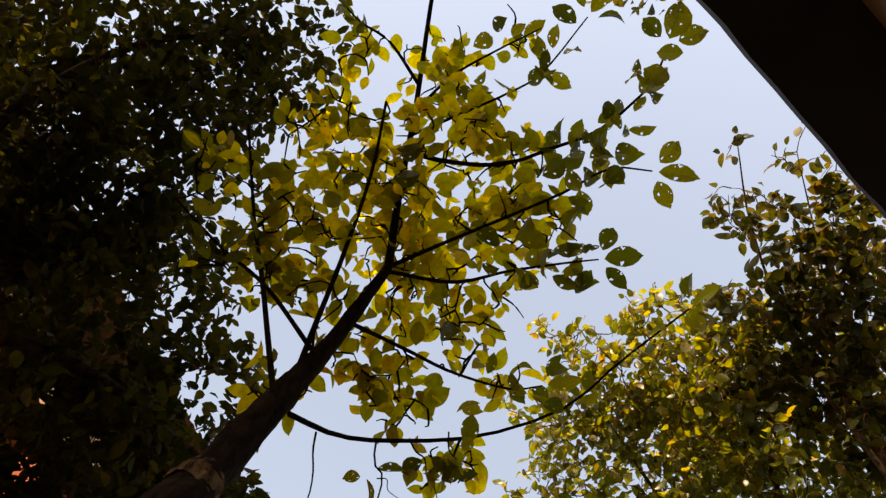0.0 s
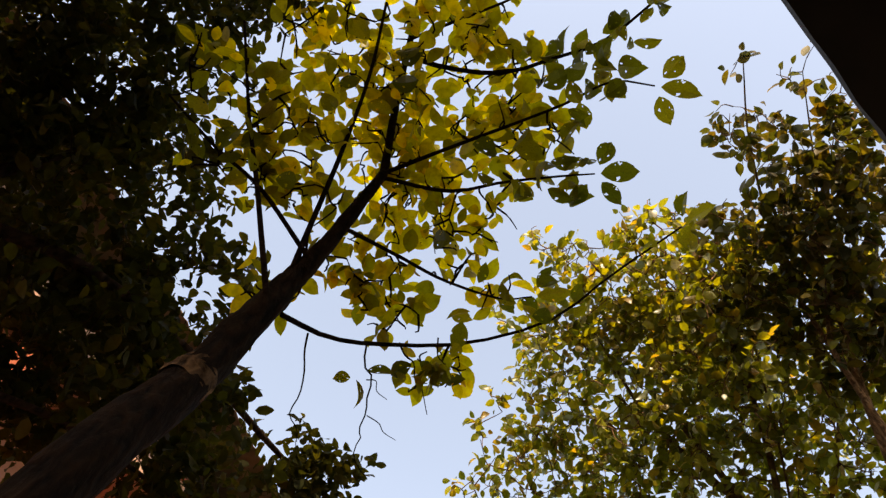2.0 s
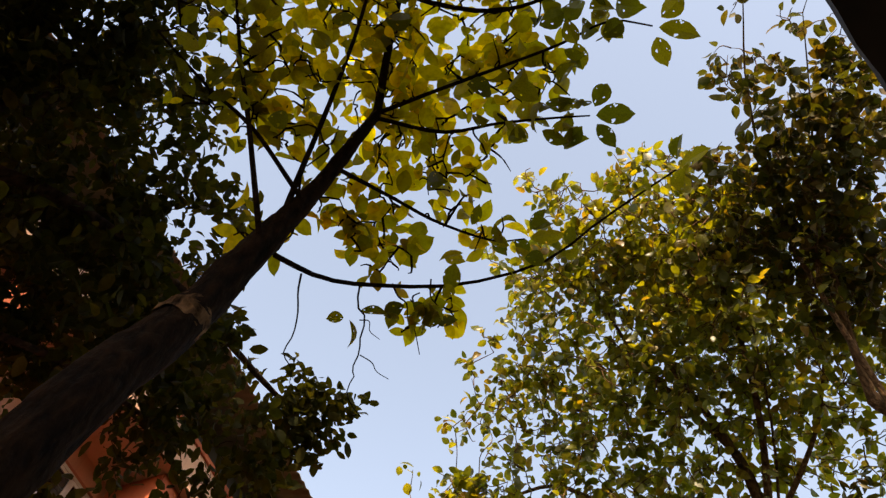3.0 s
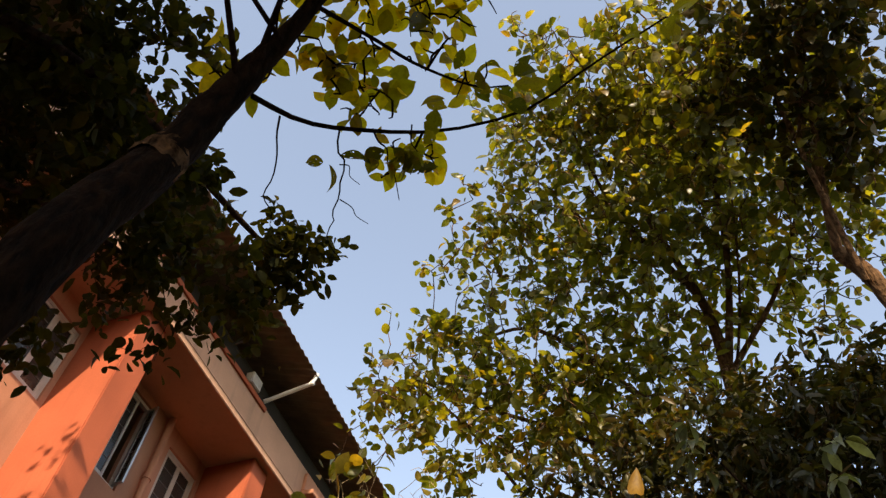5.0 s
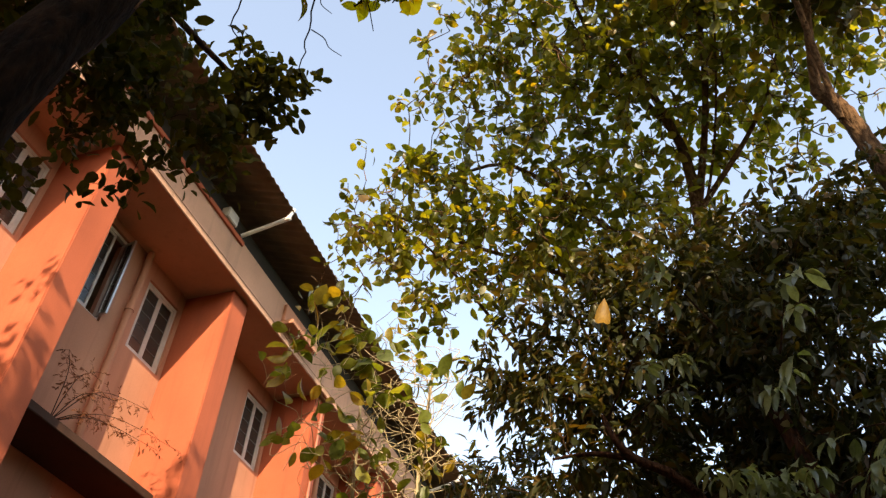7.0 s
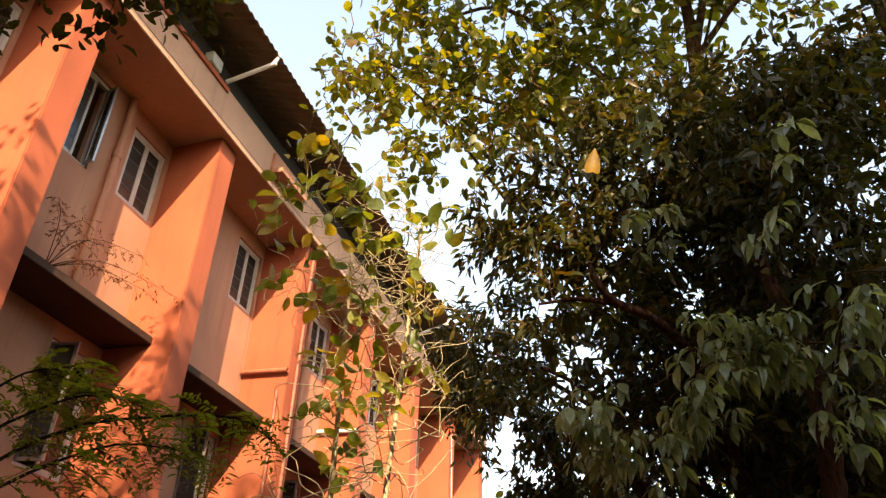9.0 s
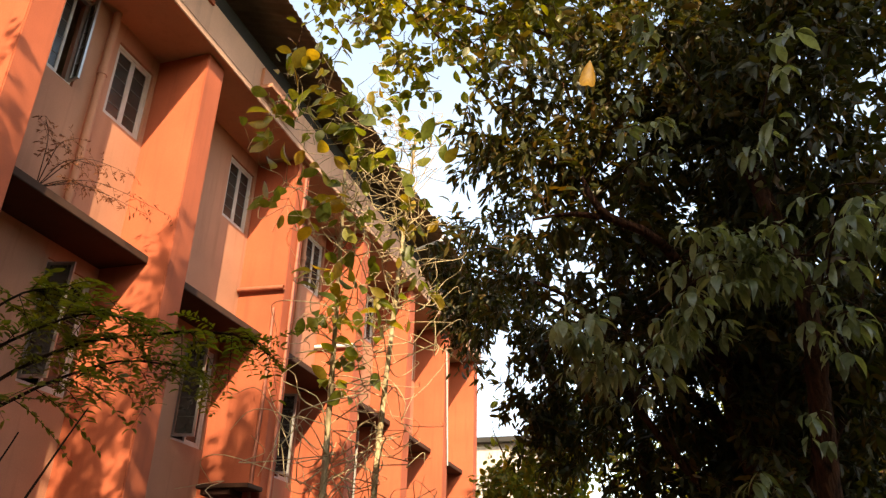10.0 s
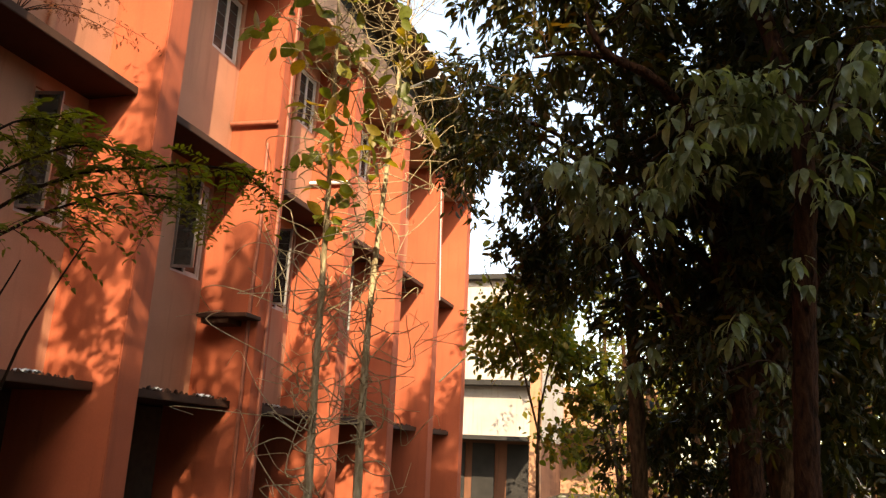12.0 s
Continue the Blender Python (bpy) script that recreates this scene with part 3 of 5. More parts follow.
def near_tree():
    base = (-1.46, -0.34, 0.0)
    trunk = [(-1.46, -0.34, -0.1), (-1.50, -0.36, 1.6), (-1.50, -0.30, 3.17), (-1.50, -0.16, 4.04), (-1.37, -0.15, 4.72), (-1.20, -0.19, 5.13), (-0.96, -0.30, 5.72)]
    leader = [(-0.96, -0.30, 5.72), (-0.80, -0.63, 6.15), (-0.61, -0.97, 6.61), (-0.27, -1.59, 7.12), (-0.05, -1.95, 7.4)]
    limbs = [
        (leader, 0.025, 0.011),
        ([(-1.33, -0.10, 4.60), (-1.23, 0.11, 4.72), (-1.07, 0.30, 4.90), (-0.75, 0.51, 5.10), (-0.35, 0.62, 5.31), (-0.01, 0.59, 5.54), (0.42, 0.53, 5.73)], 0.0125, 0.005),
        ([(-1.34, -0.15, 4.74), (-1.24, -0.30, 5.12), (-1.07, -0.51, 5.50), (-0.85, -0.80, 5.87), (-0.68, -1.10, 6.19)], 0.017, 0.008),
        ([(-1.36, -0.18, 4.60), (-1.38, -0.58, 5.10), (-1.43, -0.85, 5.51), (-1.38, -1.29, 5.91)], 0.014, 0.007),
        ([(-1.25, -0.20, 4.95), (-1.40, -0.54, 5.16), (-1.60, -0.78, 5.36), (-1.78, -1.09, 5.54)], 0.013, 0.006),
        ([(-0.70, -0.79, 6.28), (-0.50, -0.65, 6.20), (-0.21, -0.52, 6.11), (0.09, -0.50, 6.06), (0.35, -0.50, 6.00), (0.67, -0.62, 5.93), (0.81, -0.78, 5.87)], 0.016, 0.005),
        ([(-0.95, -0.30, 5.72), (-0.61, -0.31, 5.69), (-0.26, -0.31, 5.69), (0.05, -0.32, 5.66), (0.30, -0.35, 5.62), (0.48, -0.27, 5.55)], 0.013, 0.004),
        ([(-0.97, -0.29, 5.68), (-0.66, -0.11, 5.63), (-0.36, -0.06, 5.60), (-0.08, 0.0, 5.56), (0.08, 0.03, 5.50)], 0.012, 0.004),
        ([(-1.14, -0.21, 5.25), (-0.98, 0.07, 5.40), (-0.82, 0.28, 5.43), (-0.59, 0.48, 5.45), (-0.43, 0.55, 5.50)], 0.012, 0.004),
        ([(-0.53, -1.12, 6.72), (-0.59, -1.43, 6.73), (-0.69, -1.60, 6.63), (-0.74, -1.76, 6.54)], 0.012, 0.004),
        ([(-0.60, -0.98, 6.62), (-0.31, -1.08, 6.57), (0.0, -1.11, 6.52), (0.29, -1.12, 6.44)], 0.011, 0.004),
        ([(-0.68, -0.86, 6.46), (-0.32, -0.86, 6.38), (-0.06, -0.86, 6.34), (0.19, -0.89, 6.29), (0.53, -1.07, 6.22)], 0.011, 0.004),
        ([(-1.13, 0.24, 4.85), (-1.17, 0.32, 4.80), (-1.15, 0.38, 4.77), (-1.20, 0.45, 4.73), (-1.22, 0.50, 4.70), (-1.27, 0.55, 4.66), (-1.27, 0.58, 4.64), (-1.31, 0.61, 4.60), (-1.31, 0.66, 4.56), (-1.28, 0.72, 4.53)], 0.005, 0.002),
        ([(-1.02, 0.33, 4.94), (-1.02, 0.40, 4.94), (-0.99, 0.44, 4.92), (-1.01, 0.51, 4.90), (-0.99, 0.55, 4.87), (-1.00, 0.66, 4.81)], 0.005, 0.002),
        ([(-1.30, 0.05, 4.69), (-1.37, 0.14, 4.73), (-1.39, 0.21, 4.68), (-1.44, 0.29, 4.64), (-1.50, 0.34, 4.59), (-1.48, 0.40, 4.55), (-1.50, 0.45, 4.53)], 0.005, 0.002),
        ([(-0.86, 0.40, 5.02), (-0.88, 0.46, 4.96), (-0.86, 0.51, 4.92), (-0.92, 0.58, 4.88)], 0.004, 0.002),
        ([(-1.18, 0.38, 4.77), (-1.14, 0.40, 4.77), (-1.15, 0.44, 4.75), (-1.12, 0.49, 4.74)], 0.003, 0.0015),
        ([(-1.22, 0.51, 4.69), (-1.18, 0.56, 4.68), (-1.17, 0.60, 4.66), (-1.13, 0.65, 4.65)], 0.003, 0.0015),
    ]
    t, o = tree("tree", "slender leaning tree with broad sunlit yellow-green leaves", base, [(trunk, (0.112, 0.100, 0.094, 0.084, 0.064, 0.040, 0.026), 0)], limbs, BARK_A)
    # raised ring at the knot; its tan stands for a patch of sun
    collar = [(-1.503, -0.19, 3.96), (-1.502, -0.17, 4.02), (-1.499, -0.158, 4.07), (-1.490, -0.157, 4.13)]
    tube("sun_patch_collar", np.array(collar) - o, (0.076, 0.088, 0.087, 0.074), 0, BARK_K, t, "ring of bark at the knot, tan as a sun patch", n=14, sides=18, lumps=0.05, seed=9)
    rng = np.random.default_rng(5)
    blobs = [((-1.50, -1.10, 5.77), 0.27), ((-1.35, -0.65, 5.69), 0.34), ((-1.08, -1.00, 6.42), 0.38), ((-0.93, -0.42, 6.20), 0.44), ((-0.38, -0.71, 6.32), 0.40), ((-0.29, -0.24, 5.96), 0.35), ((-0.84, 0.02, 5.82), 0.35), ((-0.68, 0.32, 5.55), 0.24), ((-1.19, 0.09, 5.49), 0.27), ((-1.33, -0.28, 5.54), 0.21), ((-1.52, -0.54, 5.51), 0.24), ((-1.14, 0.31, 5.33), 0.23), ((-0.48, 0.14, 5.74), 0.21), ((-0.09, -0.08, 5.83), 0.18), ((-0.37, -1.16, 6.83), 0.30), ((-0.78, -1.42, 6.67), 0.22), ((0.10, -1.17, 6.55), 0.17), ((-1.69, -0.69, 5.46), 0.15), ((-1.38, -0.02, 5.13), 0.14), ((-0.89, 0.61, 5.16), 0.14), ((-1.07, 0.50, 5.04), 0.14), ((-1.49, -0.17, 4.78), 0.08)]
    targets = targets_in(blobs, 230, rng)
    lp = limb_samples([l[0] for l in limbs[:12]])
    items, paths = twigs_to(targets, lp, rng, 0.012, 0.1, 4.0)
    bare, _ = twigs_to(targets_in(blobs, 60, rng), np.vstack([lp] + [p[1:4] for p in paths[::3]]), rng, 0.011, -0.1, 1.2)
    v, f = join_arrays(items + bare)
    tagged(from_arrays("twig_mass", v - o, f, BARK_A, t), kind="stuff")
    P, D, U, S = leaves_on(paths, 3.0, rng, 0.045, 0.125, droop=0.05, tail=0.6, tilt=0.5)
    P = P + np.array((0, 0, 0.07))
    leaves_mesh("crown", P - o, D, U, S, "broad", LEAF_A, t, rng)
    # single leaves at the limbs' ends, told apart against the sky
    tv, tf = TEMPLATES["broad"]
    meshes = []
    for i in range(6):
        vv = tv * np.array((0.85 + 0.08 * i, 1, 0.4 + 0.4 * i))
        me = bpy.data.meshes.new("leaf")
        me.from_pydata(vv.tolist(), [], tf.tolist())
        me.materials.append(LEAF_A1)
        meshes.append(me)
    ends = [1, 5, 5, 5, 6, 6, 7, 7, 8, 9, 10, 11, 4, 3, 2]
    for li in ends:
        pts = smooth_path(limbs[li][0], 40)
        for _ in range(11):
            u = 0.30 + 0.65 * rng.random() ** 0.6
            q = pts[int(u * 39)] + rng.standard_normal(3) * 0.07
            d = rng.standard_normal(3) + 0.8 * (pts[-1] - pts[-6]) / (np.linalg.norm(pts[-1] - pts[-6]) + 1e-6) + np.array((0, 0, -0.3))
            place_leaf(meshes, rng, q - o, d, 0.15 * (0.7 + 0.5 * rng.random()), t)
    for li in (1, 5, 6, 7, 8, 11):
        pts = smooth_path(limbs[li][0], 40)
        tip = (pts[-1] - pts[-5]) / np.linalg.norm(pts[-1] - pts[-5])
        side = np.cross(tip, (0, 0, 1.0))
        for d, size in ((tip, 0.20), (tip + 1.6 * side, 0.14), (tip - 1.6 * side, 0.15)):
            place_leaf(meshes, rng, pts[-1] + 0.03 * d - o, d, size, t)
    for li, n in ((13, 8), (15, 7)):
        pts = smooth_path(limbs[li][0], 40)
        for _ in range(n):
            q = pts[int(39 * (0.45 + 0.5 * rng.random()))] + rng.standard_normal(3) * 0.03
            place_leaf(meshes, rng, q - o, rng.standard_normal(3) + np.array((0, 0, -0.8)), 0.12, t)
    for q, d, size in (((-1.17, 0.35, 4.79), (0.06, 0.03, 0.01), 0.13), ((-1.22, 0.36, 4.76), (-0.03, 0.10, -0.05), 0.13), ((-1.24, 0.34, 4.76), (-0.05, -0.02, -0.01), 0.08)):
        place_leaf(meshes, rng, np.array(q) - o, np.array(d), size, t)


def yellow_leaf(parent, o):
    """One large yellow leaf that hangs before the dark crown."""
    tv, tf = TEMPLATES["broad"]
    ob = from_arrays("leaf", tv * np.array((0.24, 0.33, 0.9)), tf, LEAF_DRY, parent, "large withered yellow leaf")
    ob.matrix_local = Matrix.Translation((-0.46, 4.40, 6.10)) @ Matrix.Translation((-o[0], -o[1], -o[2])) @ pose(0, 0, 0, -92, 8, 15)


def place_leaf(meshes, rng, q, d, size, parent):
    up = rng.standard_normal(3) * 0.5 + np.array((0, 0, 1.0))
    x, y, z = leaf_frames(np.array([d]), np.array([up]))
    m = Matrix(np.stack([x[0], y[0], z[0]], 1).tolist()).to_4x4()
    ob = new("leaf", meshes[int(rng.integers(len(meshes)))])
    ob.parent = parent
    ob.matrix_local = Matrix.Translation(q.tolist()) @ m @ Matrix.Diagonal((size, size, size, 1))


near_tree()


def dense_tree():
    base = (-2.95, -1.33, 0.0)
    limbs = [([(-2.87, -1.25, 3.93), (-2.63, -0.85, 4.97), (-2.47, -0.05, 5.53), (-2.39, 1.07, 5.85), (-2.31, 1.55, 5.93)], 0.048, 0.010),
             ([(-2.87, -1.25, 4.25), (-2.55, -1.81, 5.61), (-2.07, -2.05, 6.57), (-1.43, -1.89, 7.05)], 0.056, 0.012),
             ([(-2.87, -1.25, 4.57), (-2.79, -1.01, 5.93), (-2.39, -1.01, 6.89)], 0.048, 0.016),
             ([(-2.79, -1.01, 3.77), (-2.79, 0.03, 4.81), (-2.79, 1.07, 5.37)], 0.032, 0.010)]
    t, o = tree("tree", "dense dark small-leaved tree in shade before the building", base,
                [([(-2.95, -1.33, -0.1), (-2.99, -1.3, 2.1), (-2.87, -1.25, 4.57)], 0.14, 0.075)], limbs, BARK_B)
    blobs = [((-2.46, -1.97, 6.58), 1.16), ((-1.48, -1.84, 6.98), 0.60), ((-2.70, -0.92, 5.97), 0.84), ((-2.34, -0.26, 5.92), 0.39), ((-2.81, -0.22, 5.21), 0.79), ((-2.73, 1.09, 5.48), 0.37), ((-2.34, 1.55, 5.99), 0.25), ((-2.72, 0.29, 5.33), 0.72), ((-2.72, 1.40, 5.19), 0.22), ((-2.74, -0.24, 5.47), 0.51), ((-2.60, 1.72, 5.50), 0.22), ((-2.90, 1.04, 5.04), 0.28), ((-1.44, -1.54, 7.19), 0.37), ((-1.83, -1.33, 6.75), 0.23), ((-2.79, -1.49, 6.08), 0.75), ((-2.26, -0.08, 6.29), 0.22), ((-2.32, 0.26, 6.18), 0.19), ((-2.27, -0.86, 6.39), 0.26), ((-2.26, 1.44, 6.09), 0.16), ((-2.57, 1.15, 5.87), 0.23), ((-2.30, 1.51, 6.03), 0.19), ((-2.42, 1.61, 5.91), 0.16), ((-2.26, 1.69, 5.95), 0.14), ((-3.11, -0.69, 7.53), 0.40)]
    fringe = [((-2.60, 0.99, 5.31), 0.25), ((-2.45, 1.23, 5.39), 0.27), ((-2.34, 1.36, 5.69), 0.26), ((-2.25, 1.65, 5.77), 0.15), ((-2.40, 1.52, 5.33), 0.17), ((-2.59, 1.29, 5.13), 0.14), ((-2.74, 0.72, 5.13), 0.31), ((-2.78, 1.22, 4.91), 0.12), ((-2.03, 1.50, 6.07), 0.16), ((-2.26, 1.41, 6.02), 0.24), ((-2.37, 1.44, 5.73), 0.26), ((-2.16, 1.56, 5.98), 0.14)]
    blobs += [((-3.29, -0.56, 5.87), 0.37), ((-3.30, -0.16, 5.66), 0.36), ((-3.17, 0.11, 5.57), 0.26), ((-3.16, 0.75, 4.73), 0.19), ((-3.05, 0.85, 4.93), 0.17), ((-2.94, 1.01, 5.08), 0.15), ((-3.18, 0.78, 4.53), 0.13)]
    fringe += [((-2.37, -0.08, 6.61), 0.18), ((-2.34, 0.21, 6.44), 0.16), ((-2.50, 0.36, 6.19), 0.17), ((-2.40, -0.39, 6.76), 0.18), ((-2.38, 0.43, 6.35), 0.10)]
    rng = np.random.default_rng(21)
    tg = np.vstack([targets_in(blobs, 137, rng, 0.45, 2.75), targets_in(fringe, 137, rng, 0.30, 3.75)])
    crown(t, o, tg, limb_samples([l[0] for l in limbs]), 12, "oval", 0.092, LEAF_B, BARK_B, 22, spread=0.056, tilt=0.9, r=0.005)


dense_tree()


def autumn_trees():
    limbs = [([(0.56, 6.15, 7.8), (0.58, 5.86, 8.3), (0.56, 5.46, 8.9), (0.38, 5.05, 9.4), (0.1, 4.5, 10.0)], 0.09, 0.03),
             ([(0.6, 6.3, 7.2), (-0.4, 5.8, 8.2), (-1.4, 5.2, 9.0), (-2.2, 5.2, 9.1)], 0.05, 0.015),
             ([(0.6, 6.5, 6.6), (-1.0, 6.0, 7.8), (-2.2, 5.6, 8.3), (-3.0, 5.3, 8.7)], 0.04, 0.012),
             ([(0.58, 5.86, 8.3), (0.9, 5.0, 9.3), (1.0, 4.0, 10.3), (0.8, 3.4, 10.7)], 0.05, 0.015),
             ([(0.5, 5.3, 9.1), (-0.2, 4.4, 10.0), (-0.5, 3.4, 10.6)], 0.04, 0.012),
             ([(0.58, 5.86, 8.3), (1.4, 5.2, 9.0), (1.9, 4.5, 9.8)], 0.04, 0.012)]
    t, o = tree("tree", "tall tree with broad green and yellow autumn leaves", (1.0, 7.6, 0.0),
                [([(1.0, 7.6, -0.1), (0.9, 7.2, 3.5), (0.7, 6.6, 6.5), (0.56, 6.1, 7.9)], 0.16, 0.09)], limbs, BARK_C)
    # the four highest blobs, out of sight, are added to shade far fins
    blobs = [((-0.05, 4.47, 9.98), 1.36), ((-1.24, 4.89, 9.58), 1.00), ((1.05, 4.09, 10.16), 1.50), ((-0.08, 5.79, 8.93), 1.14), ((-2.27, 5.38, 8.94), 0.79), ((-2.87, 5.09, 8.42), 0.55), ((-0.37, 3.35, 10.61), 0.79), ((1.94, 4.72, 10.08), 0.9), ((0.21, 3.02, 10.78), 0.86), ((-0.64, 3.44, 10.55), 0.86), ((-1.50, 5.71, 8.27), 0.96), ((-1.64, 4.24, 9.96), 0.50), ((1.40, 5.61, 9.51), 1.0), ((2.44, 5.05, 9.72), 0.8), ((2.59, 3.89, 10.43), 0.7), ((0.93, 3.24, 10.63), 1.1), ((0.6, 5.2, 13.0), 0.8), ((0.8, 6.3, 14.0), 0.8), ((1.2, 5.6, 12.6), 0.8), ((0.4, 4.4, 12.8), 0.6)]
    rng = np.random.default_rng(31)
    tg = targets_in(blobs, 52, rng, 0.34, 3.4)
    crown(t, o, tg, limb_samples([l[0] for l in limbs]), 4.6, "simple", 0.145, LEAF_C, BARK_C, 32, spread=0.06, tilt=0.9, r=0.015, bare=0.45)

    low = [([(-0.6, 7.6, 5.6), (-1.6, 6.6, 7.0), (-2.4, 5.6, 8.0), (-3.0, 5.0, 8.4)], 0.03, 0.01),
           ([(-0.6, 7.6, 5.6), (-0.9, 6.4, 7.2), (-1.2, 5.4, 8.2)], 0.03, 0.01),
           ([(-0.6, 7.6, 5.6), (0.2, 6.6, 7.4), (0.9, 5.4, 8.9), (1.2, 3.6, 10.0)], 0.03, 0.01)]
    t, o = tree("tree", "open-crowned tree with pale yellow-green leaves by the roof", (-0.4, 8.2, 0.0),
                [([(-0.4, 8.2, -0.1), (-0.45, 8.0, 2.5), (-0.6, 7.6, 5.6)], 0.10, 0.05)], low, BARK_C)
    blobs = [((-2.49, 5.56, 7.67), 0.73), ((-3.09, 4.74, 7.78), 0.45), ((-3.30, 4.67, 7.12), 0.37), ((-0.66, 2.65, 10.91), 0.36), ((-1.35, 3.38, 10.50), 0.43), ((0.32, 2.45, 11.01), 0.43), ((1.31, 4.18, 10.07), 0.5), ((-2.86, 4.77, 7.85), 0.51), ((-2.22, 5.15, 8.04), 0.72), ((-1.44, 5.43, 8.28), 0.87), ((-2.59, 5.39, 7.34), 0.45), ((-0.81, 5.90, 8.20), 0.75), ((-1.84, 5.74, 7.54), 0.53)]
    blobs += [((-1.11, 2.84, 10.34), 0.55), ((-1.47, 3.60, 9.90), 0.55), ((-1.95, 3.99, 9.56), 0.48), ((-2.30, 4.45, 9.15), 0.48), ((-2.94, 4.72, 8.71), 0.48), ((-3.24, 5.06, 8.27), 0.45), ((-2.82, 5.32, 8.22), 0.55), ((-0.51, 2.21, 10.66), 0.48), ((-2.09, 4.96, 8.81), 0.55), ((-3.35, 4.71, 8.53), 0.28), ((-2.41, 4.13, 9.34), 0.27), ((-3.61, 5.20, 7.95), 0.22)]
    tg = targets_in(blobs, 32, np.random.default_rng(38), 0.32, 3.0)
    crown(t, o, tg, limb_samples([l[0] for l in low]), 4.8, "simple", 0.145, LEAF_C, BARK_C, 39, spread=0.06, tilt=0.9, r=0.012, reach=3.0, bare=0.5)

    limbs2 = [([(1.84, 4.43, 8.33), (1.92, 4.06, 9.0), (2.06, 3.41, 9.8), (2.0, 2.4, 10.6)], 0.055, 0.02),
              ([(1.95, 4.5, 7.9), (1.8, 3.7, 9.3), (1.77, 3.10, 10.35), (1.84, 1.78, 10.64), (2.05, 0.86, 10.84)], 0.035, 0.006),
              ([(1.8, 3.7, 9.3), (2.37, 2.31, 10.44), (2.61, 1.23, 10.83)], 0.02, 0.005)]
    t, o = tree("tree", "bare-limbed tree with broad dark and brown leaves", (2.7, 5.6, 0.0),
                [([(2.7, 5.6, -0.1), (2.6, 5.3, 4.0), (2.12, 4.64, 7.6), (1.84, 4.43, 8.33)], 0.13, 0.07)], limbs2, BARK_C)
    blobs = [((1.81, 1.71, 10.67), 0.45), ((2.40, 2.16, 10.38), 0.69), ((1.77, 3.10, 10.35), 0.98), ((2.53, 2.75, 10.10), 0.75), ((2.05, 0.94, 10.82), 0.19), ((2.59, 1.26, 10.82), 0.31), ((2.32, 3.86, 9.57), 0.75), ((2.82, 1.71, 10.63), 0.42)]
    tg = targets_in(blobs, 82, np.random.default_rng(35), 0.24, 3.0)
    crown(t, o, tg, limb_samples([l[0] for l in limbs2]), 4.0, "broad", 0.17, LEAF_C2, BARK_C, 36, spread=0.05, tilt=0.8, r=0.012, bare=0.5)


autumn_trees()


def leaf_sprays(t, o, paths, rng):
    """Whorls of long leaves that hang from the shoots' ends, each shoot with a few whorls one behind the other."""
    big = [(-0.44, 3.85, 3.21), (-0.64, 3.73, 3.48), (-0.23, 3.45, 3.04), (0.09, 3.36, 3.37), (0.23, 3.56, 3.84), (0.48, 3.52, 3.76), (0.69, 3.44, 3.81), (-0.04, 3.50, 3.29),
           (-0.59, 3.66, 3.16), (-0.83, 3.58, 3.29), (0.96, 3.57, 3.26), (1.07, 3.12, 3.71), (0.73, 3.39, 3.61), (0.69, 2.89, 4.96), (0.81, 3.36, 4.58), (1.18, 3.78, 3.98),
           (0.21, 3.95, 3.85), (0.53, 3.74, 3.77), (-0.38, 3.89, 3.26), (-0.02, 3.78, 3.35), (-0.64, 3.59, 3.40), (-0.24, 2.97, 4.61), (0.16, 2.82, 5.16)]
    big += [(0.35, 3.45, 3.81), (0.54, 3.47, 3.87), (0.84, 3.51, 3.76), (1.11, 3.53, 3.78), (1.14, 3.31, 3.97), (1.02, 3.75, 3.25), (0.99, 3.05, 3.75), (0.16, 3.47, 3.59)]
    low = [(0.80, 4.62, 2.92), (0.40, 4.89, 2.64), (-0.24, 4.95, 2.33)]
    P, D, U, S, shoots = [], [], [], [], []
    ends = [(np.array(q) + np.array((0.1 * rng.standard_normal(), 0.75, 0.25)), 0.165) for q in big] + [(np.array(q), 0.145) for q in low] + [(p[-1], 0.125) for p in paths[::5]]
    for q, size in ends:
        out = np.array((0.5 * rng.standard_normal(), -1.0 if size > 0.14 else rng.standard_normal(), 0.1))
        out /= np.linalg.norm(out)
        for k in range(4):
            c = q + out * 0.10 * k + rng.standard_normal(3) * 0.06
            n = rng.integers(4, 8)
            a = rng.random() * 6.28 + np.arange(n) * 6.28 / n + rng.standard_normal(n) * 0.5
            d = np.stack([np.cos(a), np.sin(a), -0.6 - 1.3 * rng.random(n)], -1) + 0.5 * out
            P.append(c + 0.02 * d)
            D.append(d)
            U.append(np.stack([np.cos(a), np.sin(a), 0.9 + 0.3 * rng.random(n)], -1) + rng.standard_normal((n, 3)) * 0.2)
            S.append(size * (0.75 + 0.5 * rng.random(n)))
        back = q - out * 0.5 + np.array((0, 0, -0.05))
        shoots.append(tube_arrays(smooth_path([back, q + np.array((0, 0, 0.06)), q + out * 0.3], 8), np.linspace(0.009, 0.003, 8), 5))
    v, f = join_arrays(shoots)
    tagged(from_arrays("shoot_mass", v - o, f, BARK_B, t), kind="stuff")
    leaves_mesh("hanging_spray", np.vstack(P) - o, np.vstack(D), np.vstack(U), np.concatenate(S), "lance", LEAF_MF, t, rng, "drooping sprays of long leaves, painted paler as lit by the sky")


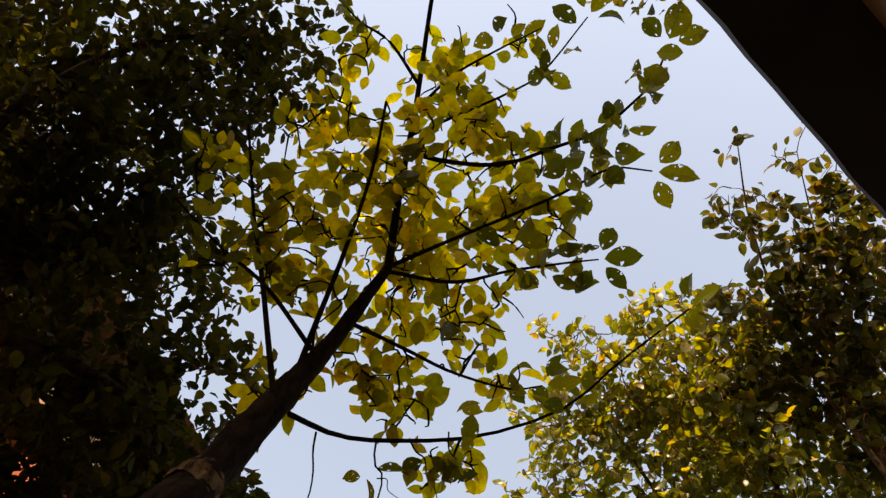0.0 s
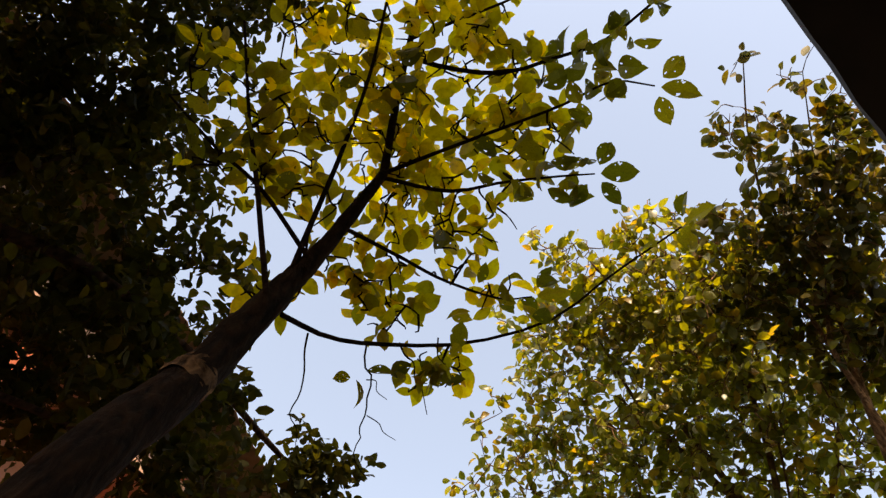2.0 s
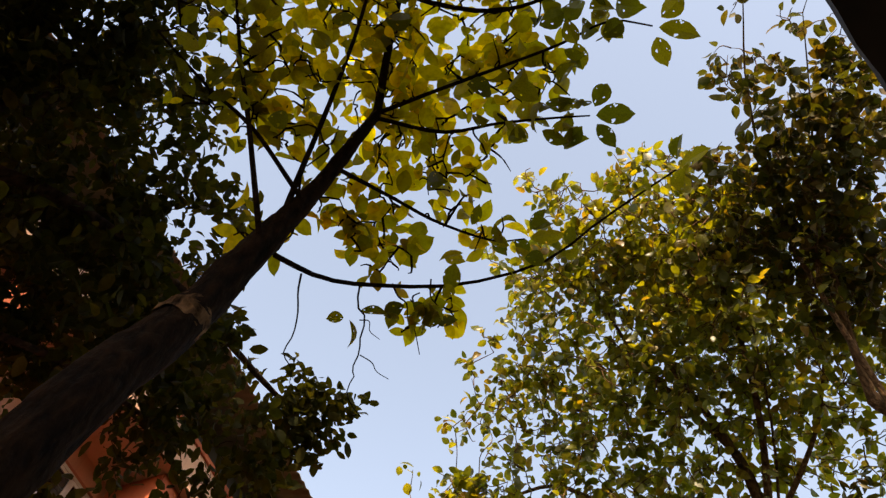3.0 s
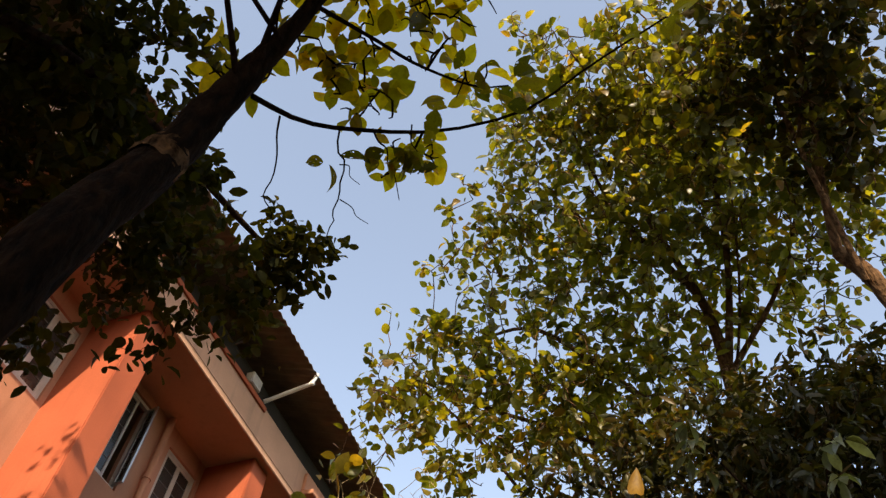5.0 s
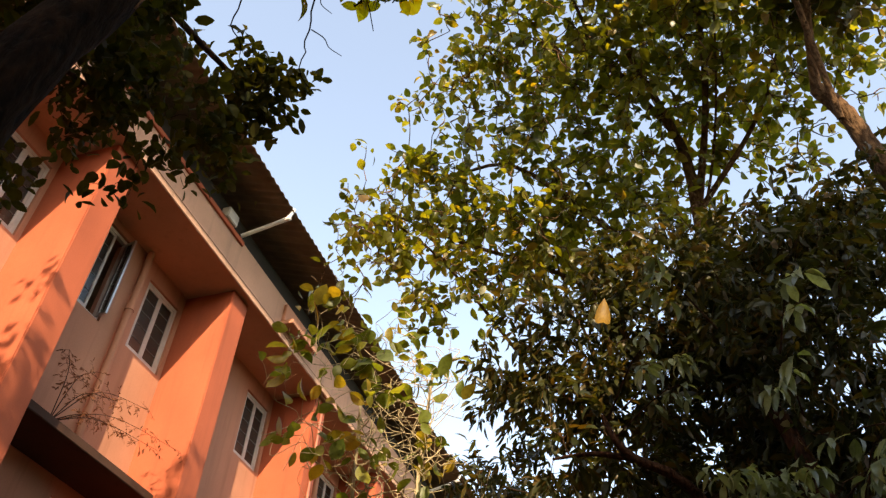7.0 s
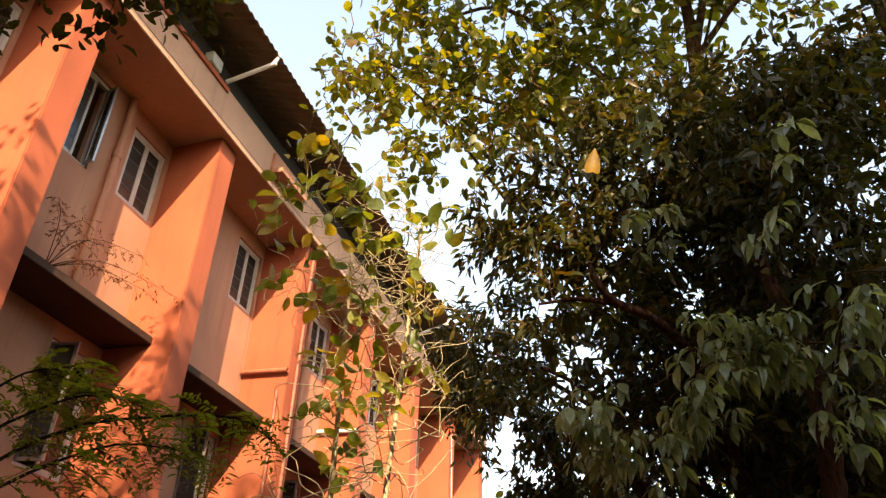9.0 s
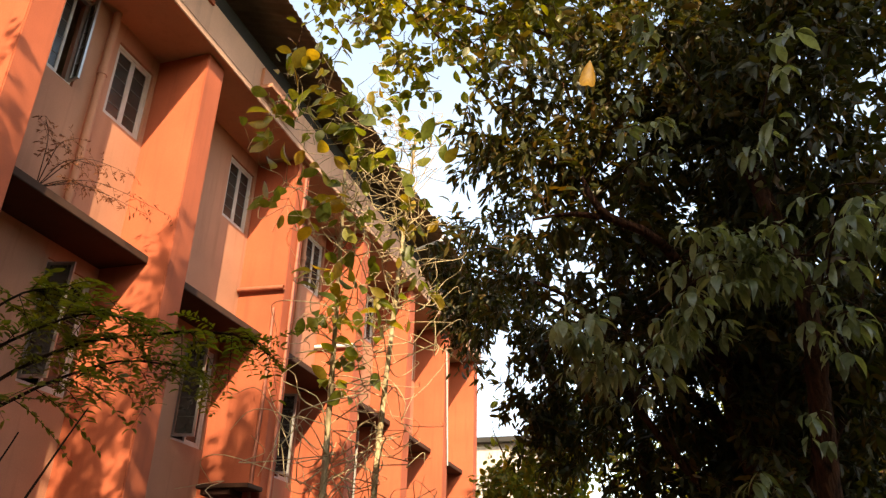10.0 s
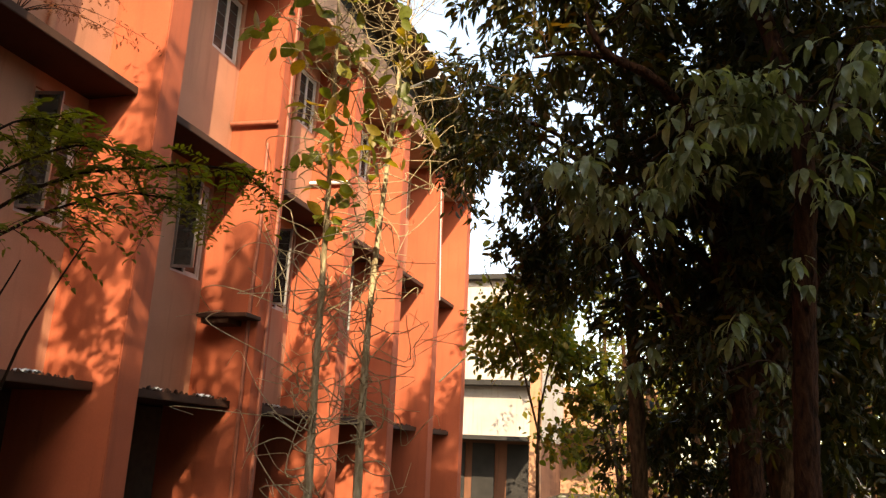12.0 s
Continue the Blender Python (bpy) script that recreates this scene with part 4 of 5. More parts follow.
def mango_like():
    limbs = [([(0.6, 6.8, 2.6), (0.2, 6.2, 4.2), (-0.5, 5.6, 5.2), (-1.1, 5.2, 5.8)], 0.07, 0.02),
             ([(0.6, 6.8, 2.9), (0.8, 6.2, 4.4), (0.5, 5.7, 5.8), (0.2, 5.5, 6.4)], 0.08, 0.02),
             ([(0.65, 6.8, 2.4), (1.4, 6.0, 3.8), (1.4, 5.2, 5.2), (1.2, 5.0, 6.2)], 0.08, 0.02),
             ([(0.6, 6.8, 2.2), (-0.4, 6.6, 3.6), (-0.9, 6.4, 4.6)], 0.05, 0.02),
             ([(0.6, 6.8, 3.2), (-1.0, 7.2, 5.0), (-2.2, 7.7, 5.8)], 0.04, 0.015),
             ([(0.6, 6.8, 2.9), (0.25, 5.6, 4.2), (-0.05, 4.9, 4.55), (-0.42, 4.75, 4.75), (-0.56, 4.7, 4.95), (-0.62, 4.75, 5.15)], 0.055, 0.02),
             ([(-0.42, 4.75, 4.75), (-0.75, 4.8, 4.85), (-1.1, 5.0, 4.95)], 0.03, 0.012)]
    t, o = tree("tree", "dense dark evergreen tree with long drooping glossy leaves", (0.6, 6.9, 0.0),
                [([(0.6, 6.9, -0.1), (0.58, 6.85, 1.6), (0.6, 6.8, 3.4)], 0.17, 0.12), ([(0.85, 5.15, -0.1), (0.85, 5.08, 1.47), (0.89, 4.99, 2.71), (0.91, 4.72, 3.95), (0.7, 4.9, 5.2)], 0.10, 0.06)], limbs, BARK_R)
    blobs = [((-1.14, 5.31, 5.98), 0.56), ((-0.66, 5.48, 5.25), 0.86), ((0.19, 5.57, 6.12), 1.08), ((1.13, 5.03, 5.89), 1.12), ((0.56, 6.17, 5.03), 1.20), ((1.36, 5.06, 4.77), 0.95), ((-0.55, 6.38, 4.53), 0.80), ((0.69, 6.51, 4.14), 1.20), ((1.33, 5.49, 3.75), 0.75), ((-1.77, 6.53, 6.12), 0.51), ((-1.00, 5.22, 6.49), 0.63), ((-0.15, 5.18, 6.64), 0.74), ((0.86, 5.25, 6.49), 0.91), ((1.60, 5.08, 6.53), 0.74), ((-1.71, 5.73, 6.27), 0.54), ((0.46, 5.49, 7.21), 0.74), ((1.54, 5.34, 7.20), 0.80), ((2.11, 5.14, 7.24), 0.68), ((-0.53, 5.49, 7.19), 0.55), ((0.60, 5.71, 2.83), 0.39), ((0.24, 5.98, 2.50), 0.38), ((0.97, 5.82, 2.49), 0.40), ((0.64, 6.09, 2.14), 0.39), ((-0.08, 6.26, 2.73), 0.32)]
    rng = np.random.default_rng(41)
    tg = targets_in(blobs, 78, rng, 0.385, 2.8)
    yellow_leaf(t, o)
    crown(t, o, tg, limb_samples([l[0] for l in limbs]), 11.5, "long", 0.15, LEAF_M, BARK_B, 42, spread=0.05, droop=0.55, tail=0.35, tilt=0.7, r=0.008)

    blobs = [((0.45, 4.62, 4.09), 0.27), ((-0.53, 4.72, 3.81), 0.31), ((-0.04, 4.80, 3.66), 0.31), ((1.24, 4.25, 4.17), 0.26), ((0.82, 4.64, 3.96), 0.22), ((-0.04, 4.61, 5.02), 0.24), ((0.28, 4.74, 4.35), 0.23), ((-0.78, 5.07, 3.94), 0.19), ((1.15, 4.69, 3.69), 0.22), ((1.07, 3.80, 5.99), 0.24), ((-0.79, 4.87, 3.89), 0.18), ((-0.26, 4.85, 3.80), 0.25), ((0.07, 4.86, 3.78), 0.18), ((-0.28, 4.89, 3.36), 0.20), ((-0.63, 4.94, 3.44), 0.16), ((0.33, 4.60, 4.15), 0.20), ((0.63, 4.34, 4.18), 0.19), ((0.84, 4.36, 4.08), 0.17), ((1.21, 4.03, 4.16), 0.21), ((1.06, 4.31, 3.59), 0.17), ((0.74, 5.26, 2.34), 0.18), ((0.26, 5.45, 2.71), 0.16), ((-0.13, 4.34, 5.26), 0.21), ((0.98, 5.02, 2.43), 0.18), ((-0.86, 5.15, 3.70), 0.24)]
    tg = targets_in(blobs, 60, np.random.default_rng(48))
    rng2 = np.random.default_rng(49)
    items, paths = twigs_to(tg, limb_samples([l[0] for l in limbs]), rng2, 0.006, 0.1)
    v, f = join_arrays(items)
    tagged(from_arrays("twig_mass", v - o, f, BARK_B, t), kind="stuff")
    leaf_sprays(t, o, paths, rng2)
    limbs = [([(1.2, 9.0, 2.2), (0.6, 8.2, 3.6), (-0.8, 7.6, 4.8), (-1.9, 7.6, 5.6)], 0.06, 0.02),
             ([(1.2, 9.0, 2.6), (1.0, 8.0, 4.2), (0.8, 7.0, 5.6)], 0.06, 0.02),
             ([(1.2, 9.0, 1.8), (1.8, 8.2, 2.8), (2.0, 7.4, 4.4)], 0.06, 0.02),
             ([(1.2, 9.0, 1.5), (0.4, 8.4, 2.4), (-0.4, 8.2, 3.4)], 0.05, 0.02)]
    t, o = tree("tree", "dark evergreen tree in deep shade behind its neighbour", (1.2, 9.1, 0.0),
                [([(1.2, 9.1, -0.1), (1.22, 9.05, 1.4), (1.2, 9.0, 2.8)], 0.2, 0.13)], limbs, BARK_B)
    blobs = [((-1.85, 7.52, 5.26), 0.61), ((-1.23, 7.96, 4.32), 0.75), ((-0.27, 7.72, 3.57), 0.90), ((0.59, 7.82, 2.96), 1.09), ((1.56, 7.67, 3.18), 1.09), ((1.36, 7.82, 2.22), 0.90), ((0.11, 8.92, 2.18), 0.79), ((1.82, 6.87, 4.45), 0.92), ((0.65, 7.27, 4.98), 1.22), ((-2.43, 7.44, 6.30), 0.39), ((-2.53, 8.21, 5.59), 0.45), ((-2.64, 8.25, 5.41), 0.33), ((1.22, 7.94, 4.09), 1.34), ((-0.53, 9.92, 1.78), 0.71), ((0.87, 9.30, 1.70), 0.96), ((1.84, 8.37, 1.75), 0.82), ((-0.85, 10.36, 2.61), 0.49), ((-1.56, 8.25, 4.93), 0.57), ((-1.46, 9.56, 4.06), 0.55), ((-1.58, 7.84, 5.89), 0.50), ((-2.26, 8.41, 5.26), 0.33), ((-2.95, 8.51, 6.15), 0.39), ((-2.92, 8.82, 5.45), 0.39), ((-2.49, 8.57, 6.31), 0.43), ((-2.03, 8.59, 5.23), 0.37), ((-1.80, 7.93, 4.08), 0.34), ((-1.57, 8.08, 3.65), 0.44), ((-1.66, 7.79, 4.65), 0.31), ((-1.55, 8.26, 4.20), 0.38), ((-2.04, 8.50, 4.51), 0.29), ((-1.20, 8.23, 3.69), 0.41)]
    blobs += [((-2.6, 9.8, 6.5), 0.50), ((-2.9, 10.9, 6.6), 0.50), ((-2.7, 10.2, 7.3), 0.42), ((-2.2, 9.6, 5.8), 0.5), ((-3.02, 8.37, 6.40), 0.39), ((-3.08, 8.87, 6.03), 0.44), ((-3.01, 9.40, 5.62), 0.46), ((-2.46, 8.38, 6.26), 0.46), ((-2.49, 8.81, 5.78), 0.47), ((-2.90, 9.76, 5.31), 0.38), ((-3.04, 8.03, 6.59), 0.19), ((-1.94, 7.53, 6.36), 0.29)]
    tg = targets_in(blobs, 78, rng, 0.345, 2.4)
    crown(t, o, tg, limb_samples([l[0] for l in limbs]), 11, "long", 0.15, LEAF_M, BARK_B, 44, spread=0.05, droop=0.55, tail=0.4, tilt=0.7, r=0.007)
    pale = [([(-2.3, 12.6, 2.0), (-2.6, 12.0, 3.4), (-3.0, 11.2, 4.6)], 0.022, 0.009), ([(-2.3, 12.6, 2.4), (-2.0, 12.2, 3.6), (-1.8, 11.6, 4.4)], 0.02, 0.009)]
    t, o = tree("tree", "small tree with thin yellow-green foliage beside the path", (-2.3, 12.7, 0.0),
                [([(-2.3, 12.7, -0.1), (-2.33, 12.65, 1.4), (-2.3, 12.6, 2.6)], 0.035, 0.025)], pale, BARK_C)
    blobs = [((-2.82, 11.42, 3.85), 0.56), ((-2.37, 12.58, 3.65), 0.80), ((-2.90, 11.24, 4.66), 0.46), ((-1.73, 11.55, 4.24), 0.74), ((-1.79, 12.72, 3.28), 0.70), ((-3.23, 12.45, 3.23), 0.40), ((-1.63, 13.81, 2.59), 0.54), ((-2.72, 11.29, 4.62), 0.42), ((-2.18, 11.40, 4.59), 0.51), ((-3.00, 11.38, 3.84), 0.37), ((-1.63, 11.42, 4.86), 0.56), ((-1.45, 12.9, 2.75), 0.50), ((-2.1, 13.6, 2.0), 0.5), ((-1.6, 12.8, 1.8), 0.45)]
    tg = targets_in(blobs, 85, rng, 0.33, 1.6)
    crown(t, o, tg, limb_samples([l[0] for l in pale]), 8, "simple", 0.14, LEAF_S, BARK_A, 46, spread=0.07, tilt=0.9, r=0.005)


mango_like()


def saplings():
    for base, pts, seed in (((-2.72, 4.8, 0.0), [(-2.72, 4.8, -0.05), (-2.80, 4.88, 1.26), (-2.92, 5.09, 2.07), (-2.96, 5.13, 3.4), (-2.92, 4.99, 4.59), (-2.85, 4.76, 5.6)], 51),
                            ((-2.5, 5.2, 0.0), [(-2.5, 5.2, -0.05), (-2.60, 5.41, 1.26), (-2.73, 5.70, 2.37), (-2.80, 5.92, 3.21), (-2.70, 5.88, 4.66), (-2.58, 5.76, 5.78), (-2.46, 5.6, 6.5)], 52)):
        rng = np.random.default_rng(seed)
        limbs = []
        path = smooth_path(pts, 60)
        for i in range(110):
            a = path[int(12 + 47 * i / 110)]
            d = rng.standard_normal(3) * np.array((1, 1, 0.5))
            d = d / np.linalg.norm(d)
            L = 0.25 + 0.9 * rng.random()
            pts2 = [a + d * L * u + rng.standard_normal(3) * 0.14 * L * (u > 0) + np.array((0, 0, 0.18 * L * u)) for u in (0, 0.3, 0.6, 0.85, 1.0)]
            limbs.append((pts2, 0.0065, 0.0022))
        t, o = tree("sapling", "thin pale-stemmed sapling with sparse yellowing leaves", base, [(pts, 0.042, 0.014)], limbs, BARK_S)
        blobs = [((-2.69, 3.67, 5.69), 0.34), ((-2.57, 4.15, 5.53), 0.45), ((-2.24, 4.36, 5.80), 0.41), ((-2.93, 3.85, 5.28), 0.29), ((-2.25, 5.05, 5.54), 0.33), ((-2.73, 4.38, 5.06), 0.40), ((-2.47, 4.81, 4.96), 0.46), ((-2.89, 4.43, 4.39), 0.34), ((-2.60, 4.88, 4.23), 0.50), ((-3.03, 3.56, 5.22), 0.24), ((-2.15, 5.46, 5.32), 0.25), ((-2.67, 5.04, 3.73), 0.35), ((-2.92, 4.64, 3.86), 0.29), ((-3.04, 4.00, 4.77), 0.29), ((-2.20, 5.38, 4.51), 0.26)]
        blobs += [((-2.60, 3.50, 5.61), 0.28), ((-2.30, 3.75, 5.50), 0.28), ((-1.97, 3.96, 5.42), 0.28), ((-2.03, 3.65, 5.78), 0.19), ((-2.51, 3.84, 5.26), 0.28), ((-1.73, 4.13, 5.32), 0.19), ((-2.82, 3.61, 5.33), 0.16), ((-2.30, 4.11, 5.01), 0.24), ((-2.88, 3.49, 5.43), 0.16), ((-2.55, 3.34, 5.82), 0.16)]
        tg = targets_in(blobs, 62, rng)
        crown(t, o, tg, limb_samples([l[0] for l in limbs], 5), 0.6, "broad", 0.17, LEAF_S, BARK_S, seed + 5, spread=0.03, tilt=0.8, r=0.0055)


saplings()


def shade_tree():
    """The tree behind the camera whose crown dapples the lower storeys."""
    limbs = [([(-0.9, -6.5, 6.5), (-0.7, -6.8, 9.0), (-0.6, -7.6, 11.0)], 0.08, 0.03), ([(-0.9, -6.5, 6.8), (-0.6, -5.2, 8.6), (-0.5, -4.2, 10.4)], 0.08, 0.03),
             ([(-0.9, -6.5, 6.2), (-0.5, -5.6, 7.6), (-0.4, -4.4, 8.6)], 0.05, 0.02),
             ([(-0.9, -6.5, 6.6), (-1.6, -5.6, 8.8), (-2.4, -4.4, 10.6)], 0.04, 0.012)]
    t, o = tree("tree", "tall shade tree with a gappy dark crown", (-1.0, -6.5, 0.0), [([(-1.0, -6.5, -0.1), (-1.0, -6.6, 3.0), (-0.9, -6.5, 6.9)], 0.2, 0.11)], limbs, BARK_B)
    blobs = [((-0.6, -8.4, 10.4), (1.0, 1.3, 1.2)), ((-0.5, -7.3, 12.4), (1.0, 1.2, 1.0)), ((-0.5, -6.2, 11.2), (1.0, 1.2, 1.3)), ((-0.4, -4.9, 12.6), (1.0, 1.2, 1.0)),
             ((-0.4, -4.6, 10.4), (1.0, 1.0, 1.0)), ((-0.6, -6.8, 9.2), (1.0, 1.3, 0.9)), ((-0.3, -3.2, 11.4), (0.8, 0.9, 1.0)), ((-0.6, -5.6, 8.9), (1.0, 1.2, 0.9)), ((-2.5, -4.2, 11.4), (0.4, 0.4, 0.5)), ((-2.5, -3.75, 10.4), (0.4, 0.3, 0.35)), ((-0.6, -7.2, 8.4), (1.0, 1.2, 0.8)), ((-0.5, -8.8, 12.9), (0.9, 1.0, 0.9)), ((-0.4, -6.3, 13.2), (0.9, 1.1, 0.8)), ((-0.6, -9.8, 11.6), (0.9, 1.0, 1.0)), ((-0.4, -8.0, 11.3), (0.9, 0.9, 0.9)), ((1.78, -1.03, 10.48), 0.29), ((1.45, -1.28, 10.54), 0.29), ((2.02, -0.55, 10.42), 0.12)]
    tg = targets_in(blobs, 6.0, np.random.default_rng(71), 0.38, 1.2)
    crown(t, o, tg, limb_samples([l[0] for l in limbs]), 17, "simple", 0.14, LEAF_B, BARK_B, 72, spread=0.13, tilt=0.9, tail=0.2)

    # unseen tree, placed only to break up the sun on the walls
    limbs = [([(3.2, -13.0, 8.0), (3.1, -12.2, 11.0), (3.0, -11.0, 13.4), (3.0, -9.6, 15.0)], 0.12, 0.03),
             ([(3.2, -13.0, 8.5), (3.1, -12.8, 12.0), (3.0, -12.2, 15.4)], 0.10, 0.03),
             ([(3.1, -12.2, 11.0), (3.0, -10.6, 12.2), (3.0, -9.2, 12.8)], 0.07, 0.02)]
    t, o = tree("tree", "unseen tall tree added to dapple the lower walls", (3.2, -13.2, 0.0), [([(3.2, -13.2, -0.1), (3.2, -13.3, 4.0), (3.2, -13.0, 8.6)], 0.28, 0.16)], limbs, BARK_B)
    blobs = [((3.0, -10.0, 13.0), (0.9, 0.9, 1.0)), ((3.0, -10.9, 14.5), (0.9, 1.1, 1.1)), ((3.0, -12.3, 15.4), (0.9, 1.1, 1.1)), ((3.0, -10.2, 15.2), (0.9, 0.8, 0.9)), ((3.0, -11.9, 13.0), (0.9, 1.1, 1.0)), ((3.0, -13.3, 14.0), (0.9, 1.0, 1.2)), ((3.0, -11.2, 16.6), (0.9, 1.0, 0.8)), ((3.0, -9.8, 11.6), (0.9, 1.0, 0.8)), ((3.0, -11.8, 17.6), (0.9, 0.9, 0.8)), ((3.0, -13.0, 17.2), (0.9, 0.9, 0.8)), ((3.0, -10.8, 17.3), (0.8, 0.7, 0.7))]
    tg = targets_in(blobs, 7.5, np.random.default_rng(75), 0.38, 1.2)
    crown(t, o, tg, limb_samples([l[0] for l in limbs]), 22, "simple", 0.17, LEAF_B, BARK_B, 76, spread=0.13, tilt=0.9, tail=0.2)

    # unseen tree hidden by the eave, added to shade the evergreens and far fins
    limbs = [([(5.6, -6.2, 7.5), (5.2, -5.0, 9.4), (4.6, -3.4, 10.6), (4.3, -1.6, 11.2)], 0.10, 0.03),
             ([(5.6, -6.2, 7.9), (5.0, -4.6, 10.6), (4.4, -3.0, 12.0)], 0.08, 0.03),
             ([(5.6, -6.2, 7.0), (4.9, -4.8, 9.0), (4.0, -3.4, 9.8)], 0.07, 0.02),
             ([(5.6, -6.2, 7.8), (5.2, -5.8, 12.4), (4.5, -5.0, 16.0), (4.2, -3.6, 17.4)], 0.10, 0.03)]
    t, o = tree("tree", "unseen tree above the neighbour's roof, added to shade the evergreens", (5.6, -8.6, 0.0), [([(5.6, -8.6, -0.1), (5.65, -8.3, 3.5), (5.6, -6.2, 8.0)], 0.26, 0.12)], limbs, BARK_B)
    blobs = [((4.3, -3.8, 10.6), (1.1, 1.3, 1.2)), ((4.3, -2.4, 11.1), (1.1, 1.3, 1.2)), ((4.4, -1.0, 10.9), (1.1, 1.2, 1.2)), ((4.9, -3.0, 10.0), (1.1, 1.4, 0.8)), ((4.6, -0.6, 10.0), (1.0, 1.0, 0.7)), ((5.2, -4.4, 9.8), (1.0, 1.0, 0.8)), ((4.2, -4.7, 17.7), (0.9, 0.8, 0.9)), ((4.2, -3.4, 17.6), (0.9, 0.9, 0.8)), ((4.2, -2.4, 16.9), (0.8, 0.8, 0.7)), ((4.3, -4.2, 16.4), (0.8, 0.8, 0.7))]
    tg = targets_in(blobs, 6.5, np.random.default_rng(78))
    crown(t, o, tg, limb_samples([l[0] for l in limbs]), 30, "simple", 0.17, LEAF_B, BARK_B, 79, spread=0.10, tilt=0.9, tail=0.15)


shade_tree()


def feathery_shrub():
    """A shrub whose stems arch before the wall, with leaves of many fine leaflets."""
    base = (-3.5, 1.2, 0.0)
    rng = np.random.default_rng(81)
    arms = [[(-3.5, 1.2, 1.2), (-3.5, 1.8, 2.4), (-3.25, 2.25, 2.98), (-2.90, 2.55, 3.16), (-2.5, 2.8, 3.22), (-2.32, 2.95, 3.12)],
            [(-3.5, 1.2, 1.2), (-3.5, 1.7, 2.5), (-3.2, 2.2, 3.15), (-2.85, 2.5, 3.22)],
            [(-3.5, 1.2, 1.2), (-3.3, 1.7, 2.3), (-3.0, 2.3, 2.9), (-2.67, 2.7, 3.0)],
            [(-3.5, 1.2, 1.2), (-3.6, 1.7, 2.6), (-3.4, 2.0, 3.2), (-3.2, 2.2, 3.35)]]
    limbs = [(a, 0.014, 0.004) for a in arms]
    t, o = tree("shrub", "arching shrub with fine feathery green leaves", base, [([(-3.5, 1.2, -0.05), (-3.5, 1.2, 0.6), (-3.5, 1.2, 1.25)], 0.04, 0.025)], limbs, BARK_A)
    P, D, U, stalks = [], [], [], []
    for a in arms:
        path = smooth_path(a, 50)
        for _ in range(30):
            i = rng.integers(22, 50)
            q = path[i]
            d = rng.standard_normal(3) * np.array((1, 1, 0.5)) + np.array((0.2, 0.5, 0.0))
            d /= np.linalg.norm(d)
            L = 0.22 + 0.2 * rng.random()
            u = np.linspace(0, 1, 6)[:, None]
            st = q + d * L * u + np.array((0, 0, -0.12)) * u ** 2
            stalks.append(tube_arrays(st, np.linspace(0.003, 0.001, 6), 4))
            side = np.cross(d, (0, 0, 1.0))
            side /= np.linalg.norm(side) + 1e-6
            for k in range(11):
                w = 0.12 + 0.88 * k / 10
                for sg in (-1, 1):
                    P.append(q + d * L * w + np.array((0, 0, -0.12)) * w ** 2)
                    D.append(sg * side + 0.35 * d + rng.standard_normal(3) * 0.15)
                    U.append(np.array((0, 0, 1.0)) + rng.standard_normal(3) * 0.3)
    v, f = join_arrays(stalks)
    tagged(from_arrays("stalk_mass", v - o, f, BARK_A, t), kind="stuff")
    n = len(P)
    leaves_mesh("foliage", np.array(P) - o, np.array(D), np.array(U), 0.062 * (0.8 + 0.4 * rng.random(n)), "long", LEAF_F, t, rng)
    bare = thing("bare_shoot", "two thin bare brown shoots before the wall", "shrub", (-2.62, 1.35, 0.0))
    for pts in ([(-2.62, 1.35, 0), (-2.56, 1.42, 1.4), (-2.50, 1.47, 1.92), (-2.47, 1.58, 2.22), (-2.44, 1.70, 2.49)],
                [(-2.62, 1.35, 0), (-2.62, 1.40, 1.5), (-2.66, 1.44, 2.0), (-2.60, 1.52, 2.35)]):
        tube("stem", np.array(pts) - np.array((-2.62, 1.35, 0)), 0.009, 0.003, BARK_A, bare, n=18, sides=6)


feathery_shrub()


def slab_shadow_sprig():
    """Sprig with rows of brown leaflets on the upper sunshade, added as leaf shadows."""
    base = (XS - 0.12, 4.45, LIPS[1] + 0.10)
    rng = np.random.default_rng(87)
    t = thing("weed", "added brown sprig that stands for leaf shadows on the wall", "weed", base)
    P, D, U, stalks = [], [], [], []
    for dy, dz, dx in ((0.25, 0.75, 0.1), (0.65, 0.6, 0.16), (1.1, 0.75, 0.22), (1.35, 0.35, 0.3), (0.85, 0.3, 0.25), (-0.3, 0.65, 0.2), (1.7, 0.5, 0.36)):
        st = smooth_path([(0, 0, 0), (dx * 0.5, dy * 0.35, dz * 0.75), (dx, dy, dz)], 14)
        stalks.append(tube_arrays(st, np.linspace(0.006, 0.002, 14), 4))
        for k in range(5, 14):
            for sg in (-1, 1):
                L = 0.10 + 0.05 * rng.random()
                d = np.array((0.15 * rng.standard_normal(), 0.6 * sg, 0.4 * rng.standard_normal() - 0.3))
                d /= np.linalg.norm(d)
                stalks.append(tube_arrays(np.array([st[k], st[k] + d * L * 0.5, st[k] + d * L]), [0.002, 0.0015, 0.001], 3))
                for w in (0.35, 0.6, 0.85, 1.0):
                    P.append(st[k] + d * L * w)
                    D.append(d + rng.standard_normal(3) * 0.6)
                    U.append(np.array((1.0, 0, 0.3)) + rng.standard_normal(3) * 0.4)
    tube_items = [(v, f) for v, f in stalks if f.shape[1] == 4]
    v, f = join_arrays(tube_items)
    tagged(from_arrays("stalk_mass", v, f, BARK_A, t), kind="stuff")
    leaves_mesh("foliage", np.array(P), np.array(D), np.array(U), 0.05 * (0.7 + 0.6 * rng.random(len(P))), "long", LEAF_W, t, rng)


slab_shadow_sprig()

